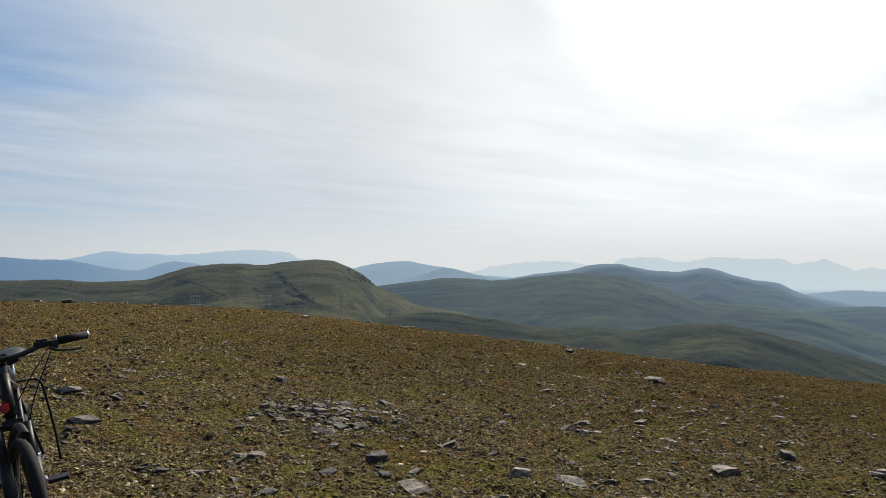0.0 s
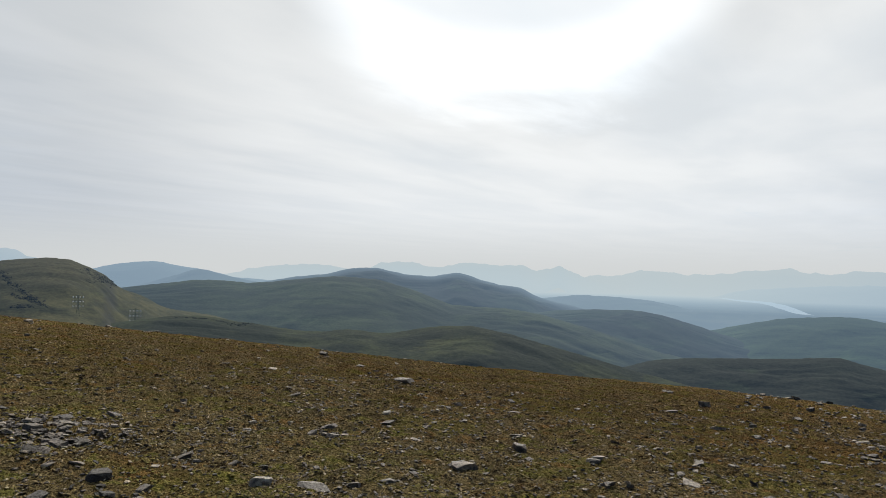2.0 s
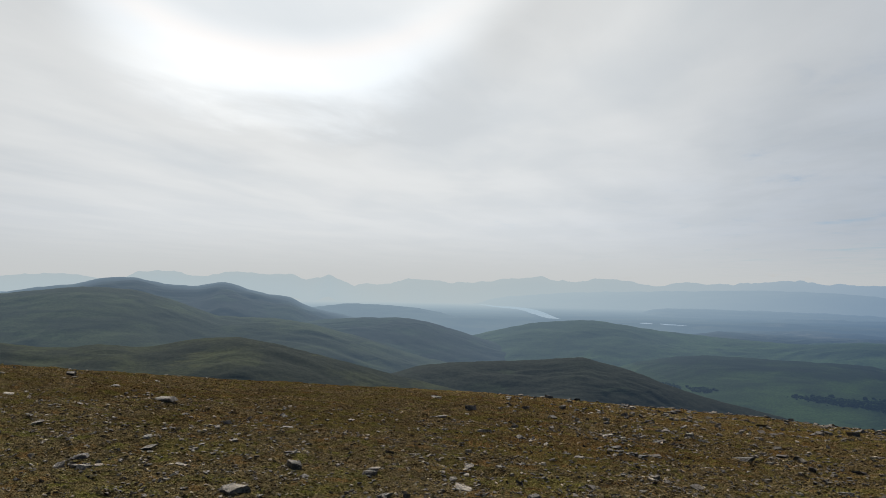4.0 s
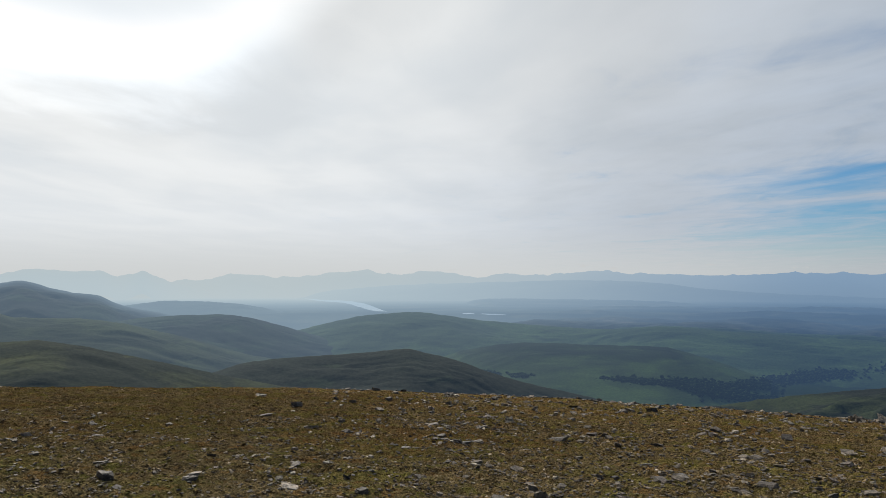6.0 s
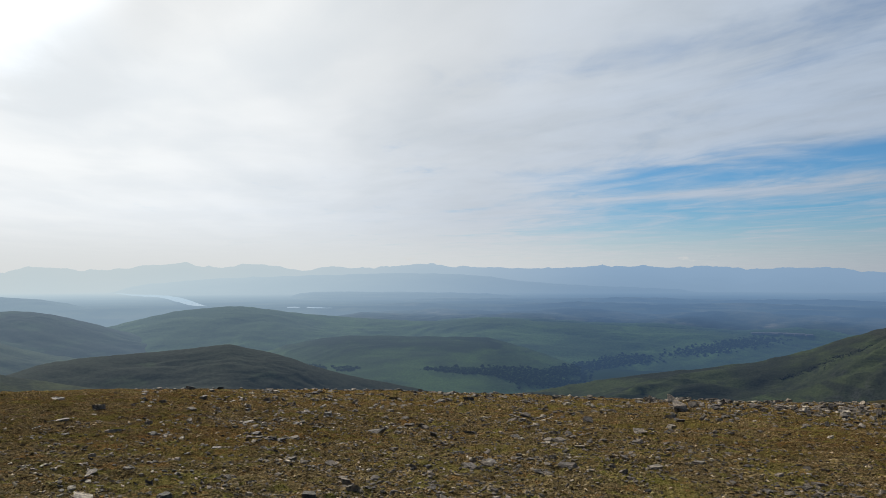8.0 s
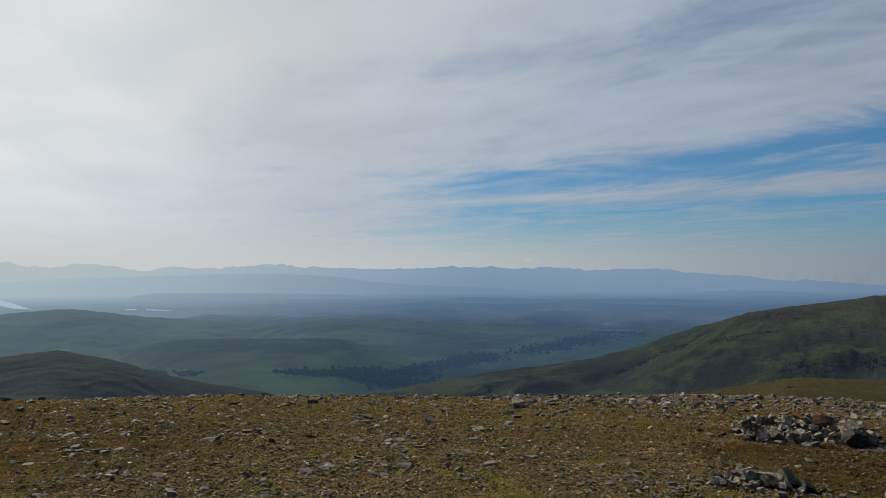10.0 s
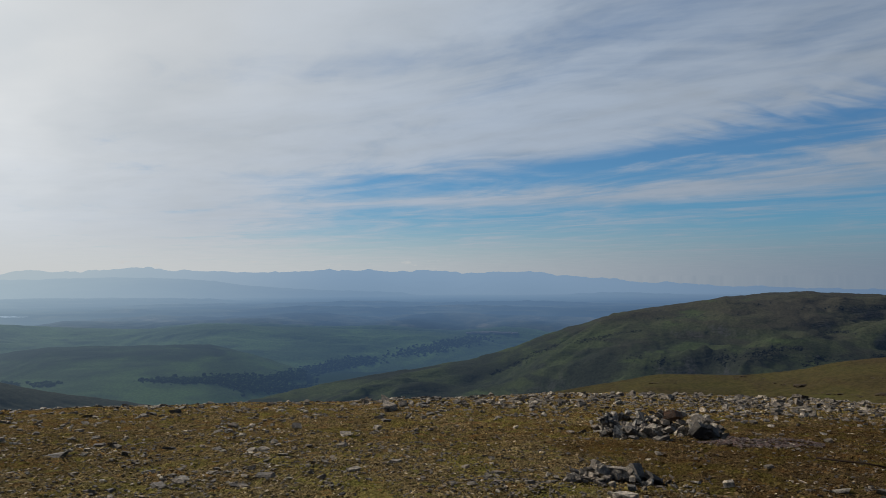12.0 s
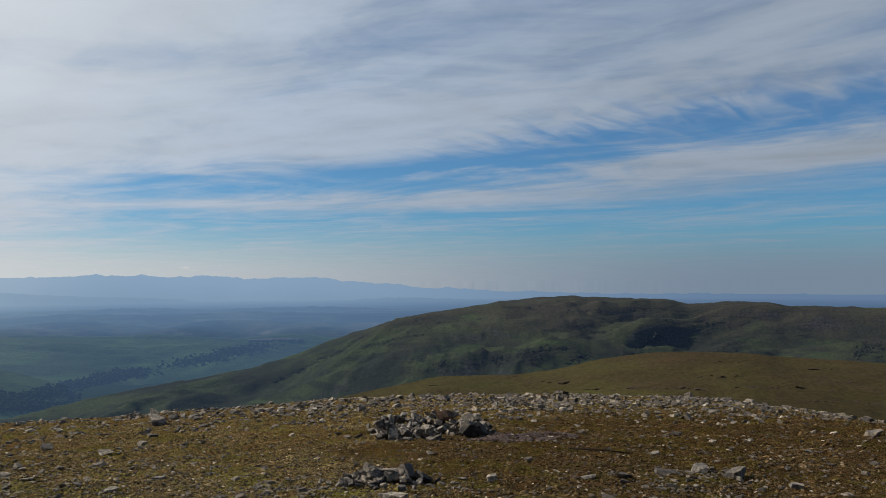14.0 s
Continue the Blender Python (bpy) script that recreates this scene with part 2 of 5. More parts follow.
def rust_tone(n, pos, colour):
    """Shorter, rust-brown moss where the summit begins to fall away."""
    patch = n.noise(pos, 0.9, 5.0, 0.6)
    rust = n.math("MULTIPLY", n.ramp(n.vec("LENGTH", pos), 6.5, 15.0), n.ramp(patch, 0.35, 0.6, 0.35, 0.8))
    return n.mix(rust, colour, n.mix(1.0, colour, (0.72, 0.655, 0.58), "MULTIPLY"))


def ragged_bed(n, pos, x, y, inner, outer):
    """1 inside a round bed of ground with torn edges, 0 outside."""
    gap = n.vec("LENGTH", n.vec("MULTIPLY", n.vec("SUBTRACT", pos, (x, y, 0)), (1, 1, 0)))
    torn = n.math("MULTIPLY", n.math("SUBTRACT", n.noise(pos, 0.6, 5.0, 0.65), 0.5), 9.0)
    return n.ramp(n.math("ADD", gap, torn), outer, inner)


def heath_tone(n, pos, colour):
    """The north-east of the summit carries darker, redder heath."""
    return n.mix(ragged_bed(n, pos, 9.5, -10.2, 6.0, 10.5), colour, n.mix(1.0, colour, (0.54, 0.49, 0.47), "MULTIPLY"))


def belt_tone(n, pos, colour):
    """A darker ragged bed on the south side and a slightly paler one west of it."""
    # mask of the darker bed
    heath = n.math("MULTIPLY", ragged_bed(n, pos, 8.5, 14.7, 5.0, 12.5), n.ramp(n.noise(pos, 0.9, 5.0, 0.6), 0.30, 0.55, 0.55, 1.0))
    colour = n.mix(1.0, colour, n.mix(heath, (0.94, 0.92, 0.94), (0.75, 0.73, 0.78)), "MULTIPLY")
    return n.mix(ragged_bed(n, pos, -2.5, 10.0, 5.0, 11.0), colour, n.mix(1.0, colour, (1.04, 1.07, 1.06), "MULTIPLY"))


def summit_material():
    """Mossy gravel of the summit, passing into valley grass far below."""
    m, n = material("summit_turf")
    pos = n.position()
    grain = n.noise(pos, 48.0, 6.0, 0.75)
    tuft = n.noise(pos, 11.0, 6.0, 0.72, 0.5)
    patch = n.noise(pos, 0.9, 5.0, 0.6)
    broad = n.noise(pos, 0.22, 3.0, 0.5)
    # low tuft noise coloured dark: shade in the hollows painted into the turf
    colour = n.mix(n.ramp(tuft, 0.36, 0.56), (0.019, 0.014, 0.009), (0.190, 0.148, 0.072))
    colour = n.mix(n.ramp(patch, 0.50, 0.66, 0.0, 0.7), colour, (0.182, 0.160, 0.042))
    colour = n.mix(n.ramp(broad, 0.52, 0.66, 0.0, 0.65), colour, (0.150, 0.094, 0.034))
    hue = n.noise(pos, 3.1, 4.0, 0.6, 0.3)
    colour = n.mix(n.ramp(hue, 0.54, 0.66, 0.0, 0.75), colour, (0.225, 0.130, 0.046))
    colour = n.mix(n.ramp(hue, 0.46, 0.34, 0.0, 0.70), colour, (0.178, 0.180, 0.036))
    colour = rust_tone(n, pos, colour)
    straw = n.noise(n.vec("MULTIPLY", pos, (1, 1, 0.3)), 90.0, 3.0, 0.7, 1.2)
    colour = n.mix(n.ramp(straw, 0.55, 0.65, 0.0, 0.85), colour, (0.42, 0.32, 0.13))
    grit = n.add("ShaderNodeTexVoronoi", {"Vector": pos, "Scale": 42.0})
    colour = n.mix(n.math("MULTIPLY", n.ramp(grit.outputs["Distance"], 0.22, 0.1), n.ramp(patch, 0.46, 0.36)), colour, (0.22, 0.20, 0.18))
    # grain hollows painted near black, like the shade between scraps
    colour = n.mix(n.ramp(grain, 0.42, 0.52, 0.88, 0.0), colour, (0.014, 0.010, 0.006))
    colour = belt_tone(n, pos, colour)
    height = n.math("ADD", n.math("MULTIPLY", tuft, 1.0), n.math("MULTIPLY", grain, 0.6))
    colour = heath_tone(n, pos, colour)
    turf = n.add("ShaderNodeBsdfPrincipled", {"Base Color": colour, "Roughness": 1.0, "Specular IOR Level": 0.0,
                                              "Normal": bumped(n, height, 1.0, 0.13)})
    wide = n.noise(pos, 0.004, 5.0, 0.6)
    mid = n.noise(pos, 0.03, 5.0, 0.65)
    vale = n.mix(n.ramp(wide, 0.40, 0.60), (0.009, 0.015, 0.006), (0.007, 0.011, 0.005))
    vale = n.mix(n.ramp(mid, 0.5, 0.7, 0.0, 0.6), vale, (0.014, 0.020, 0.009))
    vale = n.mix(n.ramp(n.vec("LENGTH", pos), 2080.0, 2240.0), vale, moorland(n, pos))
    grass = n.add("ShaderNodeBsdfPrincipled", {"Base Color": vale, "Roughness": 1.0, "Specular IOR Level": 0.0})
    out = n.ramp(n.vec("LENGTH", pos), 45.0, 150.0)
    both = n.add("ShaderNodeMixShader", {0: out, 1: turf.outputs[0], 2: grass.outputs[0]}).outputs[0]
    finish(n, painted_haze(n, both, pos))
    return m


def stone_material(name, per_piece, dark=(0.050, 0.041, 0.034), mid=(0.200, 0.166, 0.131), pale=(0.44, 0.385, 0.315)):
    m, n = material(name)
    pos = n.position()
    chance = n.add("ShaderNodeObjectInfo").outputs["Random"] if per_piece else n.add("ShaderNodeNewGeometry").outputs["Random Per Island"]
    base = n.mix(n.ramp(chance, 0.0, 0.55, 0, 1, False), dark, mid)
    base = n.mix(n.ramp(chance, 0.78, 1.0, 0, 1, False), base, pale)
    blotch = n.noise(pos, 22.0, 5.0, 0.6)
    grain = n.noise(pos, 160.0, 4.0, 0.7)
    lichen = n.noise(pos, 45.0, 3.0, 0.5)
    colour = n.mix(n.ramp(blotch, 0.42, 0.60, 0.0, 0.7), base, (0.05, 0.042, 0.036))
    colour = n.mix(n.ramp(lichen, 0.60, 0.70, 0.0, 0.6), colour, (0.19, 0.185, 0.15))
    weather = n.noise(pos, 6.5, 4.0, 0.65, 0.5)
    colour = n.mix(1.0, colour, n.mix(n.ramp(weather, 0.36, 0.64), (0.55, 0.56, 0.58), (1.20, 1.17, 1.10)), "MULTIPLY")
    colour = n.mix(1.0, colour, n.mix(grain, (0.4, 0.4, 0.4), (1.6, 1.6, 1.6)), "MULTIPLY")
    height = n.math("ADD", n.math("MULTIPLY", blotch, 0.7), n.math("MULTIPLY", grain, 0.3))
    skin = n.add("ShaderNodeBsdfPrincipled", {"Base Color": colour, "Roughness": 0.70, "Specular IOR Level": 0.22,
                                              "Normal": bumped(n, height, 1.0, 0.035)})
    finish(n, skin.outputs[0])
    return m


def plain_material(name, colour, rough=0.5, metal=0.0, wear=0.15, scale=60.0, shine=0.5):
    m, n = material(name)
    spots = n.noise(n.position(), scale, 4.0, 0.6)
    tone = n.mix(1.0, colour, n.mix(spots, (1 - wear,) * 3, (1 + wear,) * 3), "MULTIPLY")
    skin = n.add("ShaderNodeBsdfPrincipled", {"Base Color": tone, "Metallic": metal, "Specular IOR Level": shine,
                                              "Roughness": n.ramp(spots, 0.3, 0.7, rough * 0.85, min(1.0, rough * 1.15))})
    finish(n, skin.outputs[0])
    return m


TURF = summit_material()
HILL_GREEN = land_material("hill_grass", (0.028, 0.036, 0.017), (0.015, 0.018, 0.013), (0.03, 0.03, 0.033), 0.8, (0.036, 0.032, 0.022), (0.036, 0.050, 0.020), 2.0, -40.0, 6.0, 0.8)
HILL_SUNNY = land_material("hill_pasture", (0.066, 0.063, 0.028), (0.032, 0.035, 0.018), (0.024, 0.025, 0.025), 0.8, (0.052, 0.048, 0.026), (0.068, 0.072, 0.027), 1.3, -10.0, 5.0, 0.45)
HILL_RIDGE = land_material("ridge_grass", (0.036, 0.043, 0.021), (0.017, 0.022, 0.015), (0.022, 0.023, 0.024), 0.6, (0.028, 0.029, 0.018), (0.055, 0.060, 0.024), 1.6, -10.0, 5.0, 0.6)
HILL_MOOR = land_material("moor_grass", (0.034, 0.046, 0.021), (0.018, 0.025, 0.014), (0.025, 0.025, 0.027), 0.4, (0.030, 0.034, 0.018), (0.036, 0.052, 0.022), 1.0, -10.0, 4.0, 0.4)
HILL_DARK = land_material("hill_heather", (0.021, 0.034, 0.020), (0.012, 0.017, 0.015), (0.025, 0.025, 0.027), 0.4, (0.012, 0.016, 0.014), (0.022, 0.038, 0.019), 0.7, -30.0, 3.0, 0.25)
HILL_VALE = land_material("valley_grass", (0.030, 0.054, 0.017), (0.018, 0.033, 0.013), (0.04, 0.04, 0.04), 0.3, (0.020, 0.024, 0.014), (0.033, 0.053, 0.019), 0.8, 50.0, 4.0, 0.4)
HILL_MOUND = land_material("mound_heather", (0.032, 0.056, 0.018), (0.022, 0.038, 0.015), (0.04, 0.04, 0.04), 0.3, (0.002, 0.003, 0.006), (0.033, 0.052, 0.020), 1.2, -148.0, 4.0, 0.4)
HILL_BROWN = land_material("hill_heath", (0.028, 0.037, 0.025), (0.020, 0.025, 0.019), (0.03, 0.03, 0.03), 0.4, (0.019, 0.022, 0.017), (0.030, 0.042, 0.024), 1.2, -110.0, 4.0, 0.4)
HILL_RUSSET = land_material("hill_moor", (0.040, 0.036, 0.012), (0.029, 0.024, 0.010), (0.06, 0.05, 0.04), 0.4, (0.062, 0.040, 0.021), (0.054, 0.062, 0.015), 6.0, 0.0)
MOORLAND = moorland_material()
STONE = stone_material("schist", True)
STONES = stone_material("schist_scatter", False, (0.032, 0.026, 0.021), (0.135, 0.110, 0.084), (0.38, 0.325, 0.255))
GRIT = stone_material("schist_chips", False, (0.014, 0.010, 0.007), (0.085, 0.062, 0.040), (0.44, 0.36, 0.26))


# ---- landform helpers ----
def hashed(ix, iy, seed):
    h = (ix.astype(np.int64) * 374761393 + iy.astype(np.int64) * 668265263 + seed * 982451653) & 0xFFFFFFFF
    h = ((h ^ (h >> 13)) * 1274126177) & 0xFFFFFFFF
    return ((h ^ (h >> 16)) & 0xFFFFFF) / float(0xFFFFFF)


def value_noise(x, y, seed=0):
    ix, iy = np.floor(x), np.floor(y)
    fx, fy = x - ix, y - iy
    fx, fy = fx * fx * (3 - 2 * fx), fy * fy * (3 - 2 * fy)
    a, b = hashed(ix, iy, seed), hashed(ix + 1, iy, seed)
    c, d = hashed(ix, iy + 1, seed), hashed(ix + 1, iy + 1, seed)
    return (a * (1 - fx) + b * fx) * (1 - fy) + (c * (1 - fx) + d * fx) * fy - 0.5


def fbm(x, y, octaves=4, seed=0, gain=0.5):
    total, amp = 0.0, 1.0
    for i in range(octaves):
        total = total + amp * value_noise(x * 2 ** i + 17.3 * i, y * 2 ** i - 9.1 * i, seed + i)
        amp *= gain
    return total


def smooth(x, lo, hi):
    t = np.clip((x - lo) / (hi - lo), 0, 1)
    return t * t * (3 - 2 * t)


def curve_through(knots, x):
    """Monotone-looking smooth curve through (x, y) knots."""
    kx, ky = np.array([k[0] for k in knots], float), np.array([k[1] for k in knots], float)
    step = np.diff(ky) / np.diff(kx)
    m = np.concatenate([[step[0]], np.where(step[:-1] * step[1:] > 0, 2 * step[:-1] * step[1:] / (step[:-1] + step[1:] + 1e-12), 0), [step[-1]]])
    x = np.clip(x, kx[0], kx[-1])
    i = np.clip(np.searchsorted(kx, x, side="right") - 1, 0, len(kx) - 2)
    h = kx[i + 1] - kx[i]
    t = (x - kx[i]) / h
    return ((2 * t ** 3 - 3 * t ** 2 + 1) * ky[i] + (t ** 3 - 2 * t ** 2 + t) * h * m[i]
            + (-2 * t ** 3 + 3 * t ** 2) * ky[i + 1] + (t ** 3 - t ** 2) * h * m[i + 1])


def sheet_mesh(name, x, y, z, closed=False, crisp_rows=0):
    """A mesh of quads over a grid of points."""
    rows, cols = x.shape
    idx = np.arange(rows * cols).reshape(rows, cols)
    if closed:
        idx = np.concatenate([idx, idx[:, :1]], axis=1)
    quads = np.stack([idx[:-1, :-1], idx[:-1, 1:], idx[1:, 1:], idx[1:, :-1]], axis=-1).reshape(-1, 4)
    me = bpy.data.meshes.new(name)
    me.vertices.add(rows * cols)
    me.vertices.foreach_set("co", np.stack([x, y, z], axis=-1).astype(np.float32).ravel())
    me.loops.add(quads.size)
    me.loops.foreach_set("vertex_index", quads.astype(np.int32).ravel())
    me.polygons.add(len(quads))
    me.polygons.foreach_set("loop_start", np.arange(0, quads.size, 4, dtype=np.int32))
    soft = np.ones(len(quads), dtype=bool)
    soft[:crisp_rows * (idx.shape[1] - 1)] = False
    me.polygons.foreach_set("use_smooth", soft)
    me.update(calc_edges=True)
    return me


# ---- the summit ground: a gently leaning dome whose brow hides the slope below ----
BROW = [(-60, -2.0), (-20.5, -2.7), (-6.0, -3.3), (5.9, -4.65), (18.0, -6.0), (30.0, -7.1), (42.5, -7.7), (58.0, -8.4), (70.0, -8.75),
        (82.0, -9.0), (90.0, -8.85), (98.0, -8.45), (106.0, -8.27), (122.0, -8.1), (130.0, -8.4), (140.0, -9.1), (200.0, -9.0), (300.0, -2.0)]
VALLEY = [(0, -215), (2000, -215), (2130, -192), (2230, -104), (4400, -98), (4950, -78)]
FLAT = 12.0


def brow_bend(bearing):
    """Curvature past FLAT metres that puts the brow at the wanted dip, found by halving."""
    dip = np.tan(np.radians(curve_through(BROW, bearing)))
    lean = -0.0874 * np.sin(np.radians(bearing)) + 0.0037 * np.cos(np.radians(bearing))
    r = np.linspace(8, 80, 400)[:, None]
    lo, hi = np.full(bearing.shape, 1e-5), np.full(bearing.shape, 0.2)
    for _ in range(40):
        c = np.sqrt(lo * hi)
        top = ((lean * r - c * np.maximum(r - FLAT, 0) ** 2 - EYE) / r).max(axis=0)
        hi, lo = np.where(top < dip, c, hi), np.where(top < dip, lo, c)
    return lean, np.sqrt(lo * hi)


BEND_AT = np.arange(-60.0, 300.5, 0.5)
LEAN_TABLE, BEND_TABLE = brow_bend(BEND_AT)


def ground_height(x, y, detail=True):
    x, y = np.asarray(x, float), np.asarray(y, float)
    r = np.hypot(x, y)
    b = (np.degrees(np.arctan2(x, y)) + 60.0) % 360.0 - 60.0
    lean, bend = np.interp(b, BEND_AT, LEAN_TABLE), np.interp(b, BEND_AT, BEND_TABLE)
    past = np.maximum(r - FLAT, 0)
    knee = 0.20 / bend
    z = lean * r - np.where(past < knee, bend * past ** 2, bend * knee ** 2 + 0.40 * (past - knee))
    valley = np.interp(r, [v[0] for v in VALLEY], [v[1] for v in VALLEY])
    valley = valley + 14 * fbm(x / 420, y / 420, 4, 31) * smooth(r, 700, 1300) * (1 - 0.8 * smooth(r, 1900, 2200))
    z = np.maximum(z, valley)
    if detail:
        rough = 0.10 * fbm(x / 2.6, y / 2.6, 3, 3) + 0.06 * fbm(x / 0.45, y / 0.45, 2, 5)
        cushions = sum(w * (0.25 - np.abs(value_noise(x / s, y / s, 8 + i))) for i, (s, w) in enumerate(((0.23, 0.05), (0.10, 0.03), (0.05, 0.014))))
        rough = rough + cushions * (0.55 + 0.75 * smooth(fbm(x / 0.8, y / 0.8, 2, 10), -0.3, 0.3))
        z = z + rough * (1 - smooth(r, 60, 120)) * smooth(r, 0.2, 2.0)
    return z


bearings = np.concatenate([np.arange(-26, 141, 0.21), np.arange(143.5, 333, 2.5)])
reaches = np.concatenate([np.linspace(0.004, 3.2, 16), 3.3 * 1.0071 ** np.arange(0, 402), 60 * 1.085 ** np.arange(0, 56)])
reaches = np.unique(np.minimum(reaches, 4950.0))
BB, RR = np.meshgrid(np.radians(bearings), reaches)
GX, GY = RR * np.sin(BB), RR * np.cos(BB)
ground = new("ground", sheet_mesh("ground", GX, GY, ground_height(GX, GY), closed=True, crisp_rows=int((reaches < 40).sum())))
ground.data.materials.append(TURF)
tagged(ground, "mossy brown stony summit turf falling to a green valley", "ground", kind="structure")


# ---- hills round the summit ----
HILLS = []


class Hill:
    """A hill or range. crest: (bearing, height angle from the summit) of its tops and saddles; front, fall: run and drop of the slope that faces the summit."""

    def __init__(self, name, label, reach, crest, front, fall, back, mat, gully=0.05, curve=1.5, step=0.125, seed=0, crest_rough=0.05, category="hill", tilt=0.0, slant=0.5):
        self.reach, self.crest, self.front, self.fall, self.back = reach, crest, front, fall, back
        self.gully, self.curve, self.seed, self.crest_rough, self.tilt, self.slant = gully, curve, seed, crest_rough, tilt, slant
        b = np.arange(crest[0][0], crest[-1][0] + step / 2, step)
        k = 0.35 if reach > 2200 else 1.0
        u = np.concatenate([np.linspace(-1, -0.4, int(36 * k), endpoint=False), np.linspace(-0.4, 0, int(44 * k), endpoint=False), np.linspace(0, 1, 8)])
        B, U = np.meshgrid(b, u)
        R = self.distance(B, U)
        Z = self.surface(B, U)
        X, Y = R * np.sin(np.radians(B)), R * np.cos(np.radians(B))
        self.ob = new(name, sheet_mesh(name, X, Y, Z))
        self.ob.data.materials.append(mat)
        tagged(self.ob, label, category, kind="structure")
        HILLS.append(self)

    def distance(self, b, u):
        return self.reach * (1 + self.tilt * (b - self.crest[0][0]) / 100) + np.where(u < 0, u * self.front, u * self.back)

    def surface(self, b, u):
        top = EYE + self.distance(b, 0 * u) * np.tan(np.radians(curve_through(self.crest, b)))
        top = top + self.reach * np.tan(np.radians(self.crest_rough)) * fbm(b * 1.3, 0 * b, 5, self.seed, 0.6) * np.exp(-np.abs(u) / 0.07)
        down = np.abs(np.minimum(u, 0)) ** self.curve * self.fall
        far = np.maximum(u, 0) ** 1.2 * max(self.fall * 1.1, self.back * 0.45)
        x, v = b * self.reach / 57.3, u * self.front
        s = self.front * 0.3
        p = x + 1.1 * s * fbm(x / (2 * s), v / (2 * s), 2, self.seed + 9)
        q = v + 1.1 * s * fbm(x / (2 * s), v / (2 * s), 2, self.seed + 19)
        along, across = p * math.cos(self.slant) + q * math.sin(self.slant), q * math.cos(self.slant) - p * math.sin(self.slant)
        ribs = 0.35 - np.abs(fbm(across / s, along / (2.4 * s), 4, self.seed + 3)) * 2
        lumps = fbm(p / (0.95 * s), q / (0.28 * s), 5, self.seed + 5, 0.58)
        fade = smooth(-u, 0.0, 0.22)
        return top - down - far + fade * self.fall * self.gully * (1.0 * ribs + 0.9 * lumps)


def spot(b, dip, start=120.0):
    """Where sight lines of the given bearings and height angles first meet the land: distance and height."""
    bpy.context.view_layer.update()
    graph = bpy.context.evaluated_depsgraph_get()
    r, z = [], []
    for bb, dd in zip(b, dip):
        ray = heading(bb, dd)
        hit, place, *_ = scene.ray_cast(graph, Vector((0, 0, EYE)) + ray * start, ray)
        place = place if hit else ray * 4000
        r.append(math.hypot(place.x, place.y))
        z.append(place.z)
    return np.array(r), np.array(z)


Hill("far_range_west", "pale blue far mountain range", 4600, [(-27, -0.4), (-24, 0.1), (-20.5, 0.0), (-16.6, 0.23), (-13.8, 0.74), (-12, 0.6), (-10.2, 0.53), (-8.3, 0.63), (-6.3, 0.8), (-4, 0.96), (-2, 0.82), (-1.0, 0.3), (2, -0.3), (6, -0.8)], 500, 130, 200, HILL_DARK, seed=11, category="mountains", crest_rough=0.16)
Hill("far_hill_west", "hazy blue heather hill", 3300, [(-27, 0.2), (-23, 0.5), (-20.5, 0.3), (-18.6, 0.14), (-16.6, 0.11), (-15.2, -0.14), (-12.6, -0.55), (-9.8, 0.1), (-7.9, -0.15), (-4, -0.9), (2, -1.6)], 500, 120, 200, HILL_DARK, seed=12)
Hill("far_range_south", "pale hazy mountain range with a sharp peak", 4550, [(8, -0.9), (12.2, -0.36), (13.7, -0.05), (16.4, 0.27), (18.4, 0.33), (21.0, 0.0), (22.9, 0.55), (24.4, 0.63), (26.2, 0.36), (27.5, 0.41), (28.7, 0.65), (30.2, 0.62), (32.7, 0.59), (34.4, 0.2), (35.0, 0.35), (35.7, 0.6), (36.5, 0.23), (38.1, -0.28), (41, -0.9)], 450, 120, 200, HILL_DARK, seed=13, category="mountains", crest_rough=0.16)
Hill("far_range_middle", "faint pale mountain range in bright haze", 4750, [(30, -0.9), (34, -0.45), (37.6, -0.14), (40.1, 0.01), (42.2, 0.42), (44.7, 0.16), (48.8, 0.45), (51.2, 0.66), (53.5, 0.34), (56.2, 0.64), (58.8, 0.3), (59.7, 0.17), (61.8, 0.42), (63.9, 0.34), (66.0, 0.4)], 450, 130, 150, HILL_DARK, seed=14, category="mountains", crest_rough=0.16)
Hill("far_range_north", "long blue far mountain range", 4700, [(63.0, -0.3), (65.0, 0.3), (67.3, 0.6), (68.5, 0.68), (71, 0.44), (73.8, 0.44), (75.8, 0.28), (79.6, 0.36), (82.7, 0.46), (85.1, 0.45), (87, 0.36), (89.3, 0.42), (91.7, 0.2), (95.7, 0.33), (99, 0.03), (104.4, -0.4), (110.7, -0.72), (118, -0.9), (145, -0.95)], 450, 130, 150, HILL_DARK, seed=15, category="mountains", crest_rough=0.16)
Hill("distant_moor", "blue hazy moorland ridge beyond the loch", 4050, [(44, -1.7), (46.5, -1.35), (48.2, -0.9), (53, -0.45), (61.4, -0.17), (67.7, -0.05), (73, -0.26), (75.8, -0.65), (81.5, -1.0), (86.8, -1.2), (90.3, -1.6), (98.2, -1.42), (102.3, -1.19), (106.5, -1.3), (115, -1.5), (145, -1.6)], 350, 90, 120, MOORLAND, seed=16, category="moor", crest_rough=0.07)
Hill("wooded_moor", "dark blue wooded low moor", 3300, [(56, -2.6), (60.6, -1.4), (67.7, -1.44), (73.8, -1.6), (77.7, -1.96), (82.7, -2.3), (89.4, -2.24), (94.9, -2.18), (96.5, -2.5), (99.8, -3.1), (106, -3.3), (145, -3.4)], 900, 90, 200, MOORLAND, seed=17, category="moor", crest_rough=0.06)
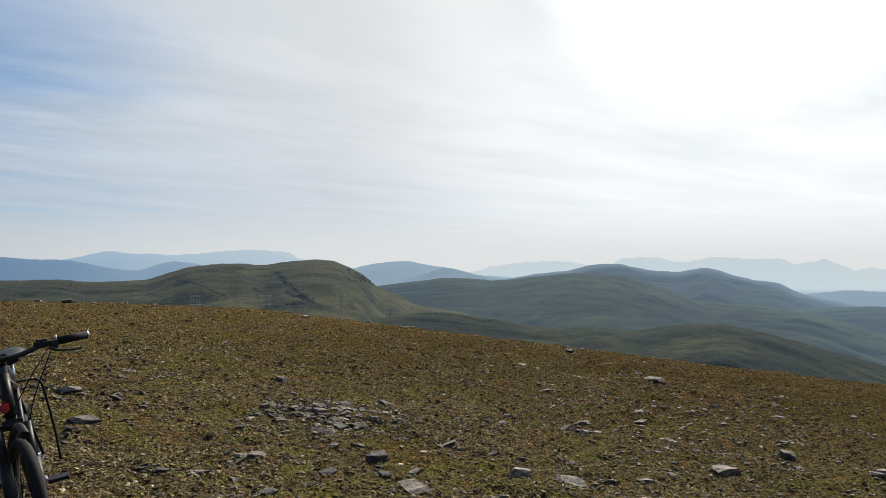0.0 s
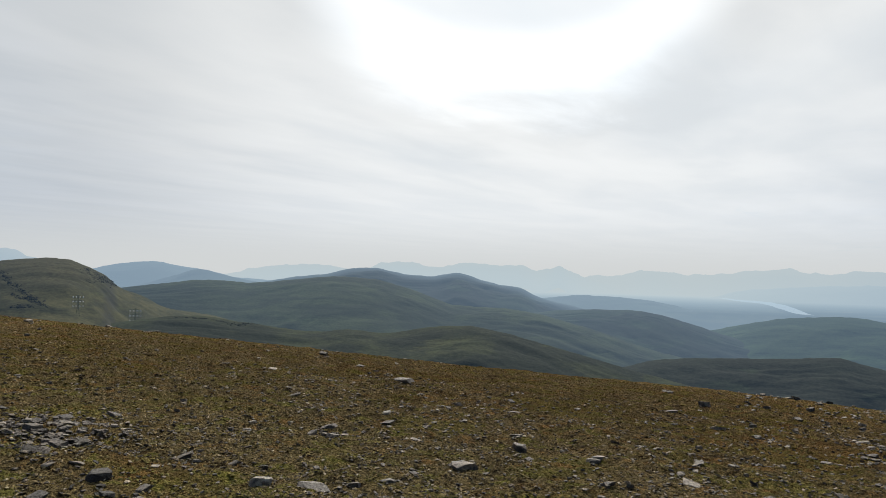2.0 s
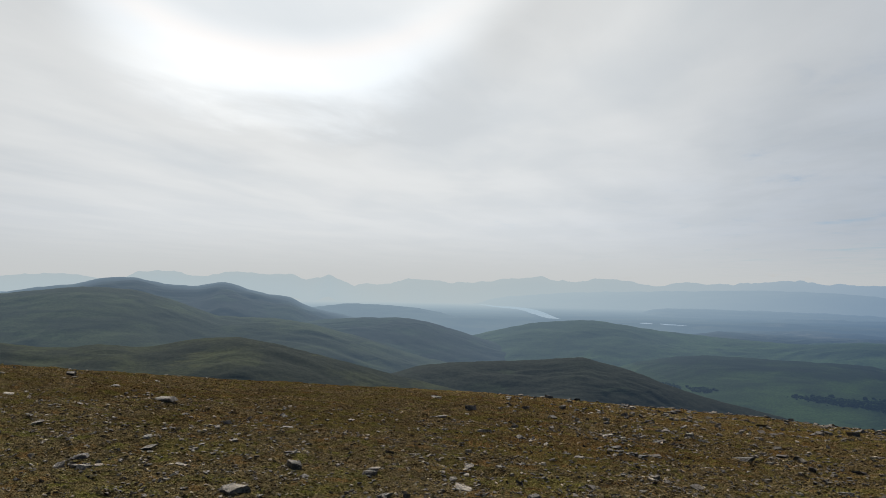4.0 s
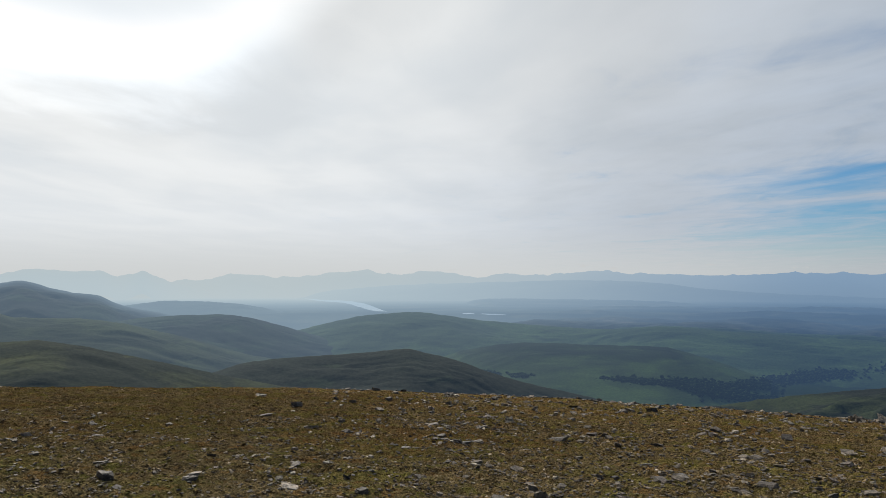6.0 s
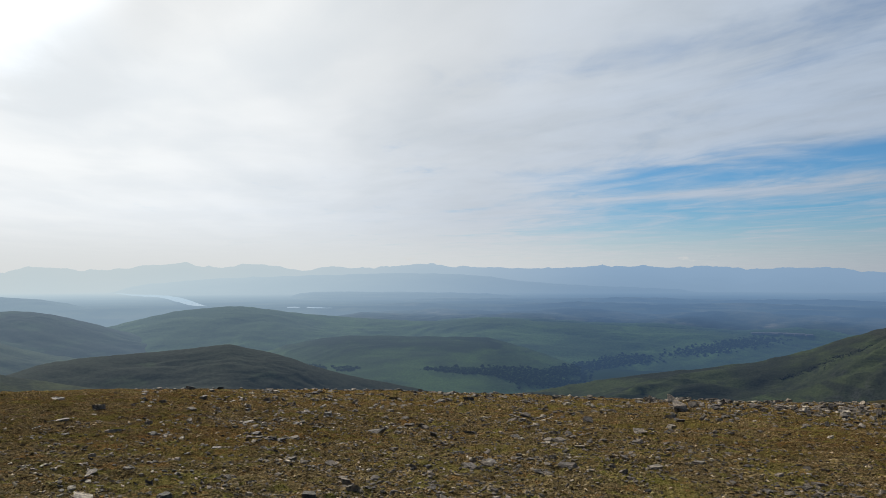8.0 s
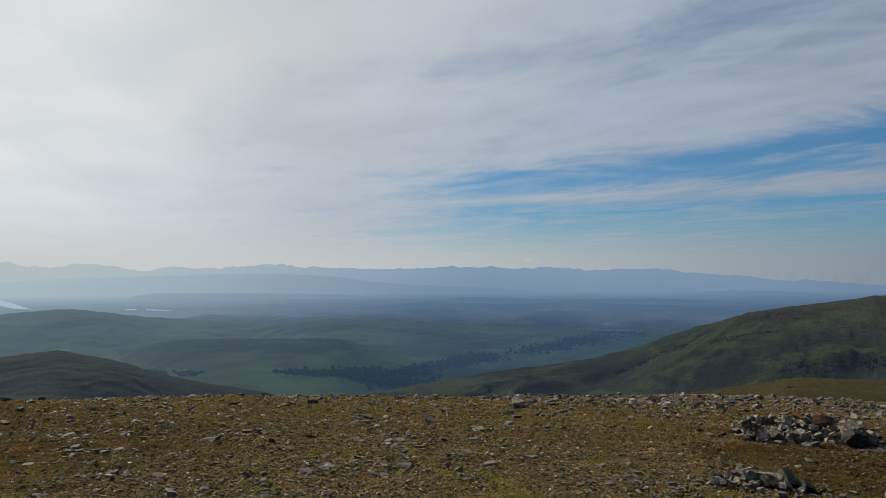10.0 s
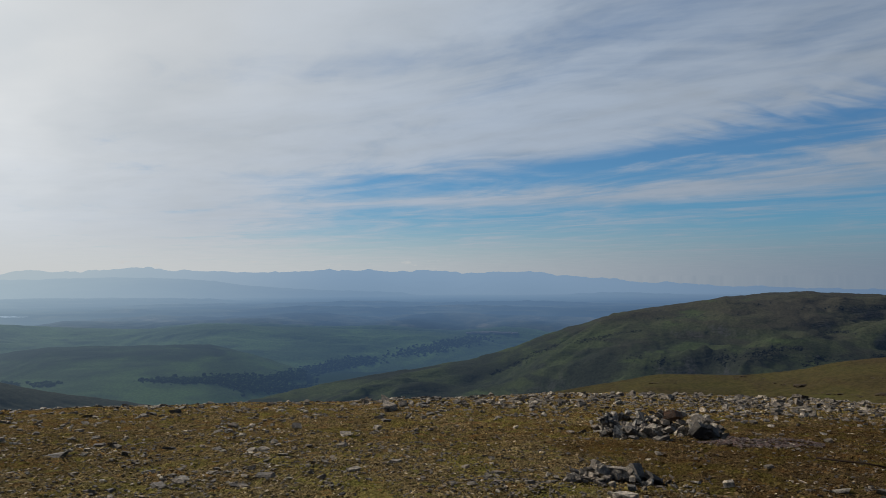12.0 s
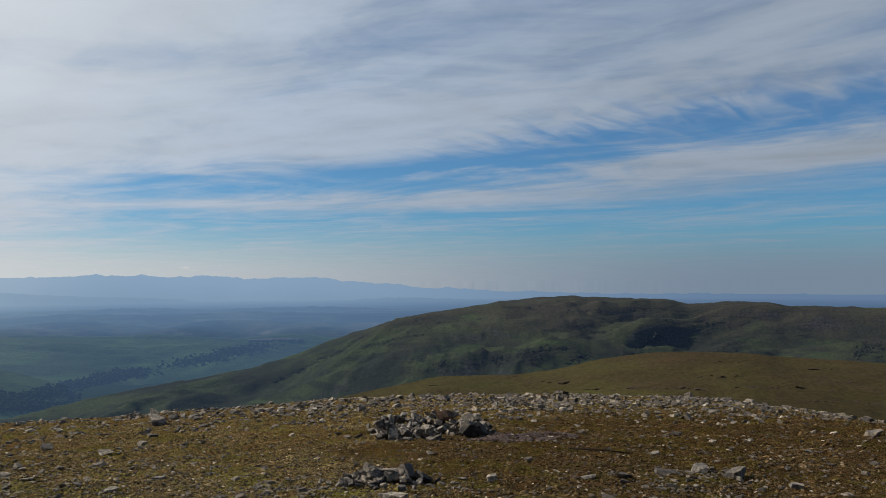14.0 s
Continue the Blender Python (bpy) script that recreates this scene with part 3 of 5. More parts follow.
Hill("hazy_hill", "blue hazy rounded hill", 2900, [(-2, -1.8), (2.1, -0.52), (3.4, -0.17), (5, 0.13), (6.7, 0.23), (8.4, -0.05), (10.1, -0.25), (12.2, -0.74), (14.3, -0.9), (18, -1.2)], 450, 130, 200, HILL_DARK, seed=18)
Hill("hazy_hill_near", "blue grey pointed hill", 2400, [(3, -2.0), (5.9, -1.33), (7.6, -0.81), (9.7, -0.25), (11.3, -0.58), (13, -0.94), (18, -1.7)], 400, 120, 200, HILL_DARK, seed=19)
Hill("long_back_hill", "blue green hill with two rounded tops", 2190, [(12, -1.4), (16.4, -0.62), (18.4, -0.39), (20.9, 0.12), (22.1, 0.13), (24.4, -0.26), (26.4, -0.36), (28.3, -0.1), (30.2, -0.6), (31.6, -0.9), (32.7, -1.03), (34.4, -1.75), (36.5, -2.25), (40, -2.9), (46, -4.2)], 450, 150, 250, HILL_DARK, step=0.14, seed=20)
Hill("low_hill_far", "hazy low hill before the loch", 2480, [(31, -2.6), (34.1, -1.9), (37.6, -1.5), (41.2, -1.65), (45, -2.27), (47.4, -2.9), (51, -3.6)], 350, 90, 200, HILL_DARK, seed=21)
Hill("low_hill_middle", "grey green low hill", 1950, [(33, -3.0), (36.9, -2.57), (40.5, -2.5), (42.3, -2.61), (45, -3.28), (47.8, -4.1), (50.6, -4.6), (56, -5.6), (62, -6.3)], 350, 90, 200, HILL_DARK, seed=22)
Hill("broad_dark_hill", "broad dark green hill", 1650, [(1, -2.2), (4.4, -1.6), (5.9, -1.45), (10.1, -0.96), (13, -1.11), (16.4, -0.83), (19.2, -0.55), (21.7, -0.65), (24.5, -1.27), (26.4, -1.93), (28.3, -2.49), (31.6, -2.62), (33.9, -2.9), (36.9, -3.6), (39.4, -4.3), (42.8, -5.35), (46, -5.95), (52, -7.0)], 500, 130, 300, HILL_MOOR, step=0.14, seed=23)
Hill("valley_rise", "low green rise beyond the valley", 2080, [(45, -4.0), (48.1, -3.29), (50.5, -2.77), (52.8, -2.5), (54.7, -2.4), (56.5, -2.56), (59.8, -3.0), (65.6, -3.45), (69.7, -3.58), (73, -3.36), (77.7, -3.6), (83.0, -3.85), (88.2, -4.05), (92.1, -4.45), (98, -5.2), (106, -6.0)], 450, 130, 150, HILL_VALE, seed=24, gully=0.05, step=0.15)
for seed, reach, mat, crest in ((31, 2115, HILL_VALE, [(66, -4.2), (70, -3.5), (73.5, -3.30), (77, -3.40), (81, -3.6), (86, -3.65), (91, -3.95), (95, -3.75), (99, -4.1), (104, -4.4), (112, -5.0)]),
                                (32, 2160, MOORLAND, [(60, -3.6), (64, -2.95), (68, -3.05), (72, -3.1), (76, -2.95), (80, -3.2), (84, -3.35), (88, -3.15), (92, -3.45), (96, -3.25), (101, -3.6), (108, -3.9)]),
                                (33, 2205, MOORLAND, [(64, -2.9), (70, -2.7), (75, -2.85), (80, -2.62), (85, -2.95), (90, -2.7), (95, -2.85), (100, -3.0), (110, -3.3)]),
                                (34, 2480, MOORLAND, [(62, -2.6), (68, -2.25), (74, -2.4), (80, -2.15), (86, -2.3), (92, -2.12), (98, -2.35), (106, -2.5), (114, -2.7)]),
                                (35, 2850, MOORLAND, [(64, -2.3), (70, -1.9), (77, -1.98), (84, -1.8), (90, -1.95), (96, -1.82), (103, -2.0), (116, -2.3)])):
    Hill("moor_fold", "dark blue hazy fold of wooded moor", reach, crest, 90, 45, 60, mat, seed=seed, category="moor", crest_rough=0.08, step=0.2)
Hill("valley_mound", "dark heather topped mound on the valley floor", 1660, [(55, -6.6), (58.9, -5.15), (63.5, -4.62), (67.7, -4.72), (73, -4.79), (74.9, -5.22), (77.3, -5.95), (80, -6.9)], 460, 95, 200, HILL_MOUND, gully=0.03, seed=25)
Hill("dark_spur", "dark brown green spur below the summit", 820, [(38, -7.2), (41, -6.4), (42.9, -5.92), (46.7, -5.6), (50.8, -5.4), (54.3, -5.12), (55.8, -5.4), (58.2, -6.0), (60.3, -6.75), (63.3, -7.55), (67.2, -8.35), (72, -9.4)], 250, 80, 150, HILL_BROWN, seed=26)
Hill("crag_hill", "grassy hill with a rounded top and crags", 980, [(-27, -1.0), (-20.5, -1.23), (-17.2, -1.17), (-15.2, -1.32), (-12, -1.2), (-10.1, -0.7), (-8.6, -0.25), (-5.5, 0.01), (-4, -0.14), (-2.4, 0.12), (0.1, 0.3), (1.1, 0.27), (2.1, -0.1), (3.4, -0.72), (4.4, -1.55), (5.9, -2.17), (7.6, -2.99), (10.1, -3.4), (12.2, -3.88), (16.4, -4.65), (24, -5.8)], 380, 85, 200, HILL_SUNNY, gully=0.075, slant=2.75, seed=27)
Hill("low_green_ridge", "low rough green ridge", 640, [(4, -4.0), (9.3, -3.5), (13, -3.99), (18.4, -4.6), (20.2, -4.4), (22.8, -4.62), (26.4, -4.14), (29, -3.98), (31.9, -4.45), (34.1, -4.97), (37.7, -5.9), (41.3, -6.8), (45.1, -7.65), (52, -9.2)], 220, 45, 150, HILL_RIDGE, gully=0.055, slant=2.8, seed=28)
Hill("north_hill", "broad green hill with dark crags", 880, [(74, -9.2), (79, -8.2), (81, -7.83), (86, -7.05), (90.2, -6.44), (94.1, -5.55), (98.2, -4.07), (102.3, -2.86), (104.8, -2.29), (106.5, -2.08), (110.7, -1.42), (114.8, -1.09), (116.9, -1.17), (122, -1.32), (123.6, -1.63), (126.6, -1.41), (128.4, -1.48), (130.1, -1.69), (136, -1.77), (146, -2.0)], 420, 110, 220, HILL_GREEN, gully=0.14, slant=0.30, seed=29, crest_rough=0.08)
Hill("brown_shoulder", "brown grassy shoulder below the summit", 170, [(90, -10.2), (96.3, -8.75), (100.2, -8.02), (102.5, -7.6), (106.0, -6.95), (110.8, -6.83), (114.8, -6.26), (116.8, -5.74), (118.8, -5.39), (122.7, -4.98), (126.5, -4.96), (130.1, -5.15), (136, -5.3), (146, -6.0)], 90, 12, 120, HILL_RUSSET, gully=0.05, curve=1.3, seed=30, crest_rough=0.03)


# ---- lochs ----
def loch(name, label, level, shores):
    """Flat water: (bearing, dip of the far shore, dip of the near shore)."""
    bm = bmesh.new()
    rows = []
    fine = np.linspace(shores[0][0], shores[-1][0], 60)
    far = curve_through([(s[0], s[1]) for s in shores], fine) + 0.03 * fbm(fine * 3, fine * 0, 3, 61)
    near = curve_through([(s[0], s[2]) for s in shores], fine) + 0.03 * fbm(fine * 3, fine * 0, 3, 62)
    for b, f_dip, n_dip in zip(fine, far, near):
        pair = []
        for dip in (f_dip, min(n_dip, f_dip - 0.01)):
            r = (level - EYE) / math.tan(radians(dip))
            pair.append(bm.verts.new((r * math.sin(radians(b)), r * math.cos(radians(b)), level)))
        rows.append(pair)
    for p, q in zip(rows, rows[1:]):
        bm.faces.new((p[0], q[0], q[1], p[1]))
    me = bpy.data.meshes.new(name)
    bm.to_mesh(me)
    bm.free()
    ob = new(name, me)
    me.materials.append(WATER)
    return tagged(ob, label, "water", kind="structure")


def water_material():
    m, n = material("loch_water")
    pos = n.position()
    ripple = n.noise(pos, 0.05, 3.0, 0.6)
    skin = n.add("ShaderNodeBsdfPrincipled", {"Base Color": (0.02, 0.03, 0.035, 1), "Roughness": n.ramp(n.noise(pos, 0.012, 3.0, 0.6), 0.4, 0.6, 0.04, 0.12), "IOR": 1.33,
                                              "Specular IOR Level": 1.0, "Normal": bumped(n, ripple, 0.02, 0.3)})
    finish(n, painted_haze(n, skin.outputs[0], pos))
    return m


WATER = water_material()
loch("water_loch", "bright loch reflecting the pale sky", -93.0, [(46.8, -1.38, -1.40), (48.2, -1.49, -1.60), (49.8, -1.56, -1.74), (51.0, -1.74, -2.08), (51.8, -1.98, -2.30), (52.4, -2.22, -2.36), (52.9, -2.36, -2.37)])
loch("water_pool", "small bright pool beyond the moor", -99.0, [(58.5, -2.50, -2.54), (59.0, -2.49, -2.55), (59.4, -2.52, -2.54)])
loch("water_lochan", "narrow bright lochan beyond the moor", -98.5, [(59.9, -2.53, -2.57), (60.7, -2.54, -2.62), (61.7, -2.60, -2.63)])


# ---- small mesh helpers ----
def part(name, bm, mat, parent, label=""):
    """Link a bmesh as one mesh object under a thing or a part."""
    me = bpy.data.meshes.new(name)
    bm.to_mesh(me)
    bm.free()
    me.materials.append(mat)
    ob = new(name, me)
    ob.parent = parent
    return tagged(ob, label)


def tube(points, radius, sides=10, radii=None, caps=True):
    """A round tube along points."""
    bm = bmesh.new()
    pts = [Vector(p) for p in points]
    rings = []
    for i, p in enumerate(pts):
        way = (pts[min(i + 1, len(pts) - 1)] - pts[max(i - 1, 0)]).normalized()
        side = way.cross(Vector((0.13, 0.31, 0.94)))
        side = (side if side.length > 1e-4 else way.cross(Vector((1, 0, 0)))).normalized()
        other = way.cross(side)
        rad = radii[i] if radii else radius
        rings.append([bm.verts.new(p + rad * (math.cos(a) * side + math.sin(a) * other)) for a in (2 * math.pi * k / sides for k in range(sides))])
    for p, q in zip(rings, rings[1:]):
        for k in range(sides):
            bm.faces.new((p[k], p[(k + 1) % sides], q[(k + 1) % sides], q[k])).smooth = True
    if caps:
        bm.faces.new(rings[0][::-1])
        bm.faces.new(rings[-1])
    bmesh.ops.recalc_face_normals(bm, faces=bm.faces)
    return bm


def bend(points, steps=6):
    """Round a polyline into a smooth run of points."""
    pts = [Vector(p) for p in points]
    out = []
    for i in range(len(pts) - 1):
        a, b, c, d = pts[max(i - 1, 0)], pts[i], pts[i + 1], pts[min(i + 2, len(pts) - 1)]
        for k in range(steps):
            t = k / steps
            out.append(0.5 * ((2 * b) + (c - a) * t + (2 * a - 5 * b + 4 * c - d) * t * t + (3 * b - a - 3 * c + d) * t ** 3))
    return out + [pts[-1]]


def hoop(centre, radius, thick, sides=10, turns=48, axis="y", squash=1.0):
    """A ring round the given axis."""
    bm = bmesh.new()
    rings = []
    for i in range(turns):
        a = 2 * math.pi * i / turns
        ring = []
        for k in range(sides):
            c = 2 * math.pi * k / sides
            rr, w = radius + thick * math.cos(c), thick * squash * math.sin(c)
            ring.append(bm.verts.new(Vector(centre) + Vector((rr * math.cos(a), w, rr * math.sin(a)))))
        rings.append(ring)
    for i in range(turns):
        p, q = rings[i], rings[(i + 1) % turns]
        for k in range(sides):
            bm.faces.new((p[k], p[(k + 1) % sides], q[(k + 1) % sides], q[k])).smooth = True
    bmesh.ops.recalc_face_normals(bm, faces=bm.faces)
    return bm


def block(size, at=(0, 0, 0), bevel=0.2, turn=None):
    bm = bmesh.new()
    bmesh.ops.create_cube(bm, size=1.0)
    bmesh.ops.scale(bm, vec=size, verts=bm.verts)
    bmesh.ops.bevel(bm, geom=bm.edges[:], offset=bevel * min(size), segments=2, affect="EDGES")
    m = Matrix.Translation(at) @ (turn or Matrix())
    bmesh.ops.transform(bm, matrix=m, verts=bm.verts)
    return bm


def joined(name, meshes, places, mats):
    """One mesh out of many placed copies: places as (mesh number, 4x4 matrices)."""
    verts, tris, offset = [], [], 0
    which, mat4 = places
    for k, me in enumerate(meshes):
        chosen = mat4[which == k]
        if not len(chosen):
            continue
        co = np.empty(len(me.vertices) * 3)
        me.vertices.foreach_get("co", co)
        co = np.c_[co.reshape(-1, 3), np.ones(len(me.vertices))]
        me.calc_loop_triangles()
        t = np.empty(len(me.loop_triangles) * 3, dtype=np.int32)
        me.loop_triangles.foreach_get("vertices", t)
        t = t.reshape(-1, 3)
        out = np.einsum("nij,vj->nvi", chosen[:, :3, :], co)
        verts.append(out.reshape(-1, 3))
        tris.append((t[None] + (np.arange(len(chosen)) * len(co))[:, None, None] + offset).reshape(-1, 3))
        offset += len(chosen) * len(co)
    return tri_mesh(name, np.concatenate(verts), np.concatenate(tris), mats)


def tri_mesh(name, v, t, mat, smooth_faces=False):
    me = bpy.data.meshes.new(name)
    me.vertices.add(len(v))
    me.vertices.foreach_set("co", v.astype(np.float32).ravel())
    me.loops.add(t.size)
    me.loops.foreach_set("vertex_index", t.astype(np.int32).ravel())
    me.polygons.add(len(t))
    me.polygons.foreach_set("loop_start", np.arange(0, t.size, 3, dtype=np.int32))
    me.polygons.foreach_set("use_smooth", np.full(len(t), smooth_faces))
    me.update(calc_edges=True)
    me.materials.append(mat)
    return me


def placed(x, y, z, sx, sy, sz, tip=0.18):
    """Matrices with a random heading and a slight tip."""
    n_ = len(x)
    a, p, q = rng.uniform(0, 2 * np.pi, n_), rng.normal(0, tip, n_), rng.normal(0, tip, n_)
    ca, sa, cp, sp, cq, sq = np.cos(a), np.sin(a), np.cos(p), np.sin(p), np.cos(q), np.sin(q)
    m = np.zeros((n_, 4, 4))
    zero, one = np.zeros(n_), np.ones(n_)
    rz = np.stack([np.stack([ca, -sa, zero], -1), np.stack([sa, ca, zero], -1), np.stack([zero, zero, one], -1)], 1)
    rx = np.stack([np.stack([one, zero, zero], -1), np.stack([zero, cp, -sp], -1), np.stack([zero, sp, cp], -1)], 1)
    ry = np.stack([np.stack([cq, zero, sq], -1), np.stack([zero, one, zero], -1), np.stack([-sq, zero, cq], -1)], 1)
    m[:, :3, :3] = rz @ rx @ ry * np.stack([sx, sy, sz], -1)[:, None, :]
    m[:, :3, 3] = np.stack([x, y, z], -1)
    m[:, 3, 3] = 1
    return m


pick = random.Random(5)


# ---- woods, houses and pale boulders far below ----
def wood_material():
    m, n = material("distant_woods")
    pos = n.position()
    tone = n.noise(pos, 0.08, 3.0, 0.6)
    chance = n.add("ShaderNodeNewGeometry").outputs["Random Per Island"]
    colour = n.mix(tone, (0.004, 0.007, 0.005), (0.007, 0.012, 0.006))
    colour = n.mix(n.ramp(chance, 0.45, 1.0), colour, (0.019, 0.029, 0.012))
    skin = n.add("ShaderNodeBsdfPrincipled", {"Base Color": colour, "Roughness": 1.0, "Specular IOR Level": 0.0})
    finish(n, painted_haze(n, skin.outputs[0], pos))
    return m


def clump_mesh(seed):
    """A ragged little crown."""
    bm = bmesh.new()
    bmesh.ops.create_icosphere(bm, subdivisions=1, radius=0.5)
    r = random.Random(seed)
    for v in bm.verts:
        v.co *= r.uniform(0.75, 1.2)
        v.co.z = max(v.co.z, -0.3) + 0.3
    me = bpy.data.meshes.new("clump")
    bm.to_mesh(me)
    bm.free()
    return me


def woods(lines):
    """Trees in broken strips along lines of (bearing, dip)."""
    bs, ds = [], []
    for line, count, spread_b, spread_d, thin in lines:
        t = rng.uniform(0, 1, count)
        k = np.linspace(0, 1, len(line))
        b, d = np.interp(t, k, [p[0] for p in line]), np.interp(t, k, [p[1] for p in line])
        gap = fbm(b * 1.4, d * 5, 3, 55) + rng.normal(0, 0.16, count) > thin
        bs.append((b + rng.normal(0, spread_b, count))[gap])
        ds.append((d + rng.normal(0, spread_d, count))[gap])
    b, d = np.concatenate(bs), np.concatenate(ds)
    r, z = spot(b, d, 1050.0)
    s = 2.2 + 3.6 * rng.uniform(0, 1, len(b)) ** 2
    m = placed(r * np.sin(np.radians(b)), r * np.cos(np.radians(b)), z - 0.5, s * rng.uniform(1.0, 1.9, len(b)), s * 1.4, s * rng.uniform(0.8, 1.5, len(b)), 0.05)
    clumps = [clump_mesh(i) for i in range(8)]
    return joined("woods", clumps, (rng.integers(0, 8, len(b)), m), wood_material())


valley_woods = new("valley_woods", woods([
    ([(59.5, -6.75), (61.0, -7.0), (63.0, -7.05)], 900, 0.4, 0.07, 0.10),
    ([(68.5, -7.05), (71.3, -7.22), (73.7, -7.32), (76.0, -7.5)], 2600, 0.6, 0.08, 0.12),
    ([(75.0, -7.5), (77.0, -7.85), (79.6, -8.2)], 5200, 0.65, 0.17, 0.0),
    ([(74.0, -7.25), (76.9, -7.45), (79.0, -7.2), (81.4, -6.6), (83.5, -6.25)], 5600, 0.65, 0.14, 0.02),
    ([(81.0, -6.6), (85.0, -6.0), (88.4, -5.5), (90.6, -5.0), (92.5, -4.6)], 3200, 0.65, 0.12, 0.04)]))
valley_woods.data.polygons.foreach_set("use_smooth", np.ones(len(valley_woods.data.polygons), dtype=bool))
tagged(valley_woods, "dark broken woods along a valley stream", "woods", kind="stuff")



def far_material(name, colour):
    m, n = material(name)
    pos = n.position()
    tone = n.mix(1.0, colour, n.mix(n.noise(pos, 0.3, 3.0, 0.6), (0.85,) * 3, (1.1,) * 3), "MULTIPLY")
    skin = n.add("ShaderNodeBsdfPrincipled", {"Base Color": tone, "Roughness": 1.0, "Specular IOR Level": 0.03})
    finish(n, painted_haze(n, skin.outputs[0], pos))
    return m


PLASTER = far_material("white_plaster", (0.10, 0.10, 0.10))
SLATE = far_material("slate_roof", (0.06, 0.06, 0.065))
CRAG = far_material("crag_rock", (0.015, 0.017, 0.015))


def house(name, b, dip, length, turn):
    r, z = spot([b], [dip])
    r, z = float(r[0]), float(z[0])
    home = new(name)
    home.matrix_world = Matrix.Translation((r * math.sin(radians(b)), r * math.cos(radians(b)), z - 1.0)) @ Matrix.Rotation(radians(90 + turn), 4, "Z")
    tagged(home, "small white house with a slate roof in the valley", "house", "houses in the valley")
    part("wall", block((length, 7.0, 3.4), (0, 0, 1.7), 0.01), PLASTER, home)
    bm = bmesh.new()
    half = length / 2 + 0.4
    v = [bm.verts.new(p) for p in ((-half, -4, 3.4), (half, -4, 3.4), (half, 4, 3.4), (-half, 4, 3.4), (-half, 0, 5.2), (half, 0, 5.2))]
    for f in ((0, 1, 5, 4), (3, 4, 5, 2), (0, 4, 3), (1, 2, 5), (0, 3, 2, 1)):
        bm.faces.new([v[i] for i in f])
    part("roof", bm, SLATE, home, "grey slate roof")
    return home


for b, dip, length, turn in ((92.0, -4.24, 22, 0), (92.5, -4.22, 34, 4), (93.0, -4.23, 26, -6), (93.5, -4.20, 44, -5), (94.2, -4.22, 36, 0), (94.7, -4.23, 24, 8), (95.3, -4.25, 16, 12)):
    house("house", b, dip, length, turn)


def crags(beds, lines, seed, start):
    """Broken rock on a hillside. Beds: (bearing, dip, half width, half height, count, size); lines: (points of bearing and dip, count, spread, size)."""
    rg = np.random.default_rng(seed)
    bs, ds, ss = [], [], []
    for b0, d0, hw, hh, count, size in beds:
        count *= 3
        u = rg.normal(0, 0.5, count)
        bs.append(b0 + hw * u)
        ds.append(d0 + hh * rg.normal(0, 0.5, count) + 0.35 * hh * u)
        ss.append(0.34 * size * np.exp(rg.normal(0, 0.45, count)))
    for points, count, spread, size in lines:
        t = rg.uniform(0, 1, count)
        k = np.linspace(0, 1, len(points))
        wave = 0.5 * spread * fbm(t * 6, t * 0, 3, seed + len(bs))
        bs.append(np.interp(t, k, [p[0] for p in points]) + rg.normal(0, spread, count))
        ds.append(np.interp(t, k, [p[1] for p in points]) + wave + rg.normal(0, 0.35 * spread, count))
        ss.append(0.34 * size * np.exp(rg.normal(0, 0.45, count)))
    b, d, s = np.concatenate(bs), np.concatenate(ds), np.concatenate(ss)
    r, z = spot(b, d, start)
    m = placed(r * np.sin(np.radians(b)), r * np.cos(np.radians(b)), z - 0.35 * s, s * 1.3, s * 0.9, s * rg.uniform(0.5, 1.1, len(s)), 0.22)
    return joined("crags", ROUGH, (rg.integers(0, len(ROUGH), len(b)), m), CRAG)


ROUGH = [clump_mesh(300 + i) for i in range(6)]
north_crags = new("north_crags", crags(
    [(110.0, -5.8, 1.1, 0.45, 90, 3.2), (112.3, -5.4, 1.2, 0.45, 90, 3.2), (114.0, -4.9, 1.2, 0.25, 50, 3.0), (116.2, -5.7, 1.6, 0.45, 80, 3.0), (117.2, -3.75, 0.9, 0.12, 40, 2.6), (121.2, -4.1, 0.5, 0.35, 60, 3.2),
     (104.0, -5.8, 0.9, 0.3, 40, 2.6), (105.8, -6.1, 0.8, 0.3, 40, 2.6), (101.5, -4.6, 1.8, 0.12, 40, 2.4), (111.5, -1.9, 2.0, 0.1, 40, 2.0), (134.6, -4.5, 1.0, 0.5, 90, 3.2), (126.0, -3.0, 2.0, 0.2, 30, 2.0)],
    [([(93.4, -7.25), (95.2, -6.5), (97.0, -5.6), (99.0, -4.75)], 420, 0.16, 3.2), ([(99.5, -4.9), (102.0, -4.3), (104.5, -3.9)], 160, 0.14, 2.6), ([(103.0, -3.3), (107.0, -2.9), (111.0, -2.7)], 120, 0.12, 2.2),
     ([(121.4, -3.7), (120.4, -4.6), (119.2, -5.4)], 160, 0.15, 3.0), ([(113.0, -2.3), (118.0, -2.1), (122.0, -2.0)], 140, 0.12, 2.4), ([(126.0, -4.0), (126.6, -4.8), (127.4, -5.2)], 60, 0.12, 2.4)], 41, 330.0))
tagged(north_crags, "dark broken crags on a green hillside", "crags", kind="stuff")
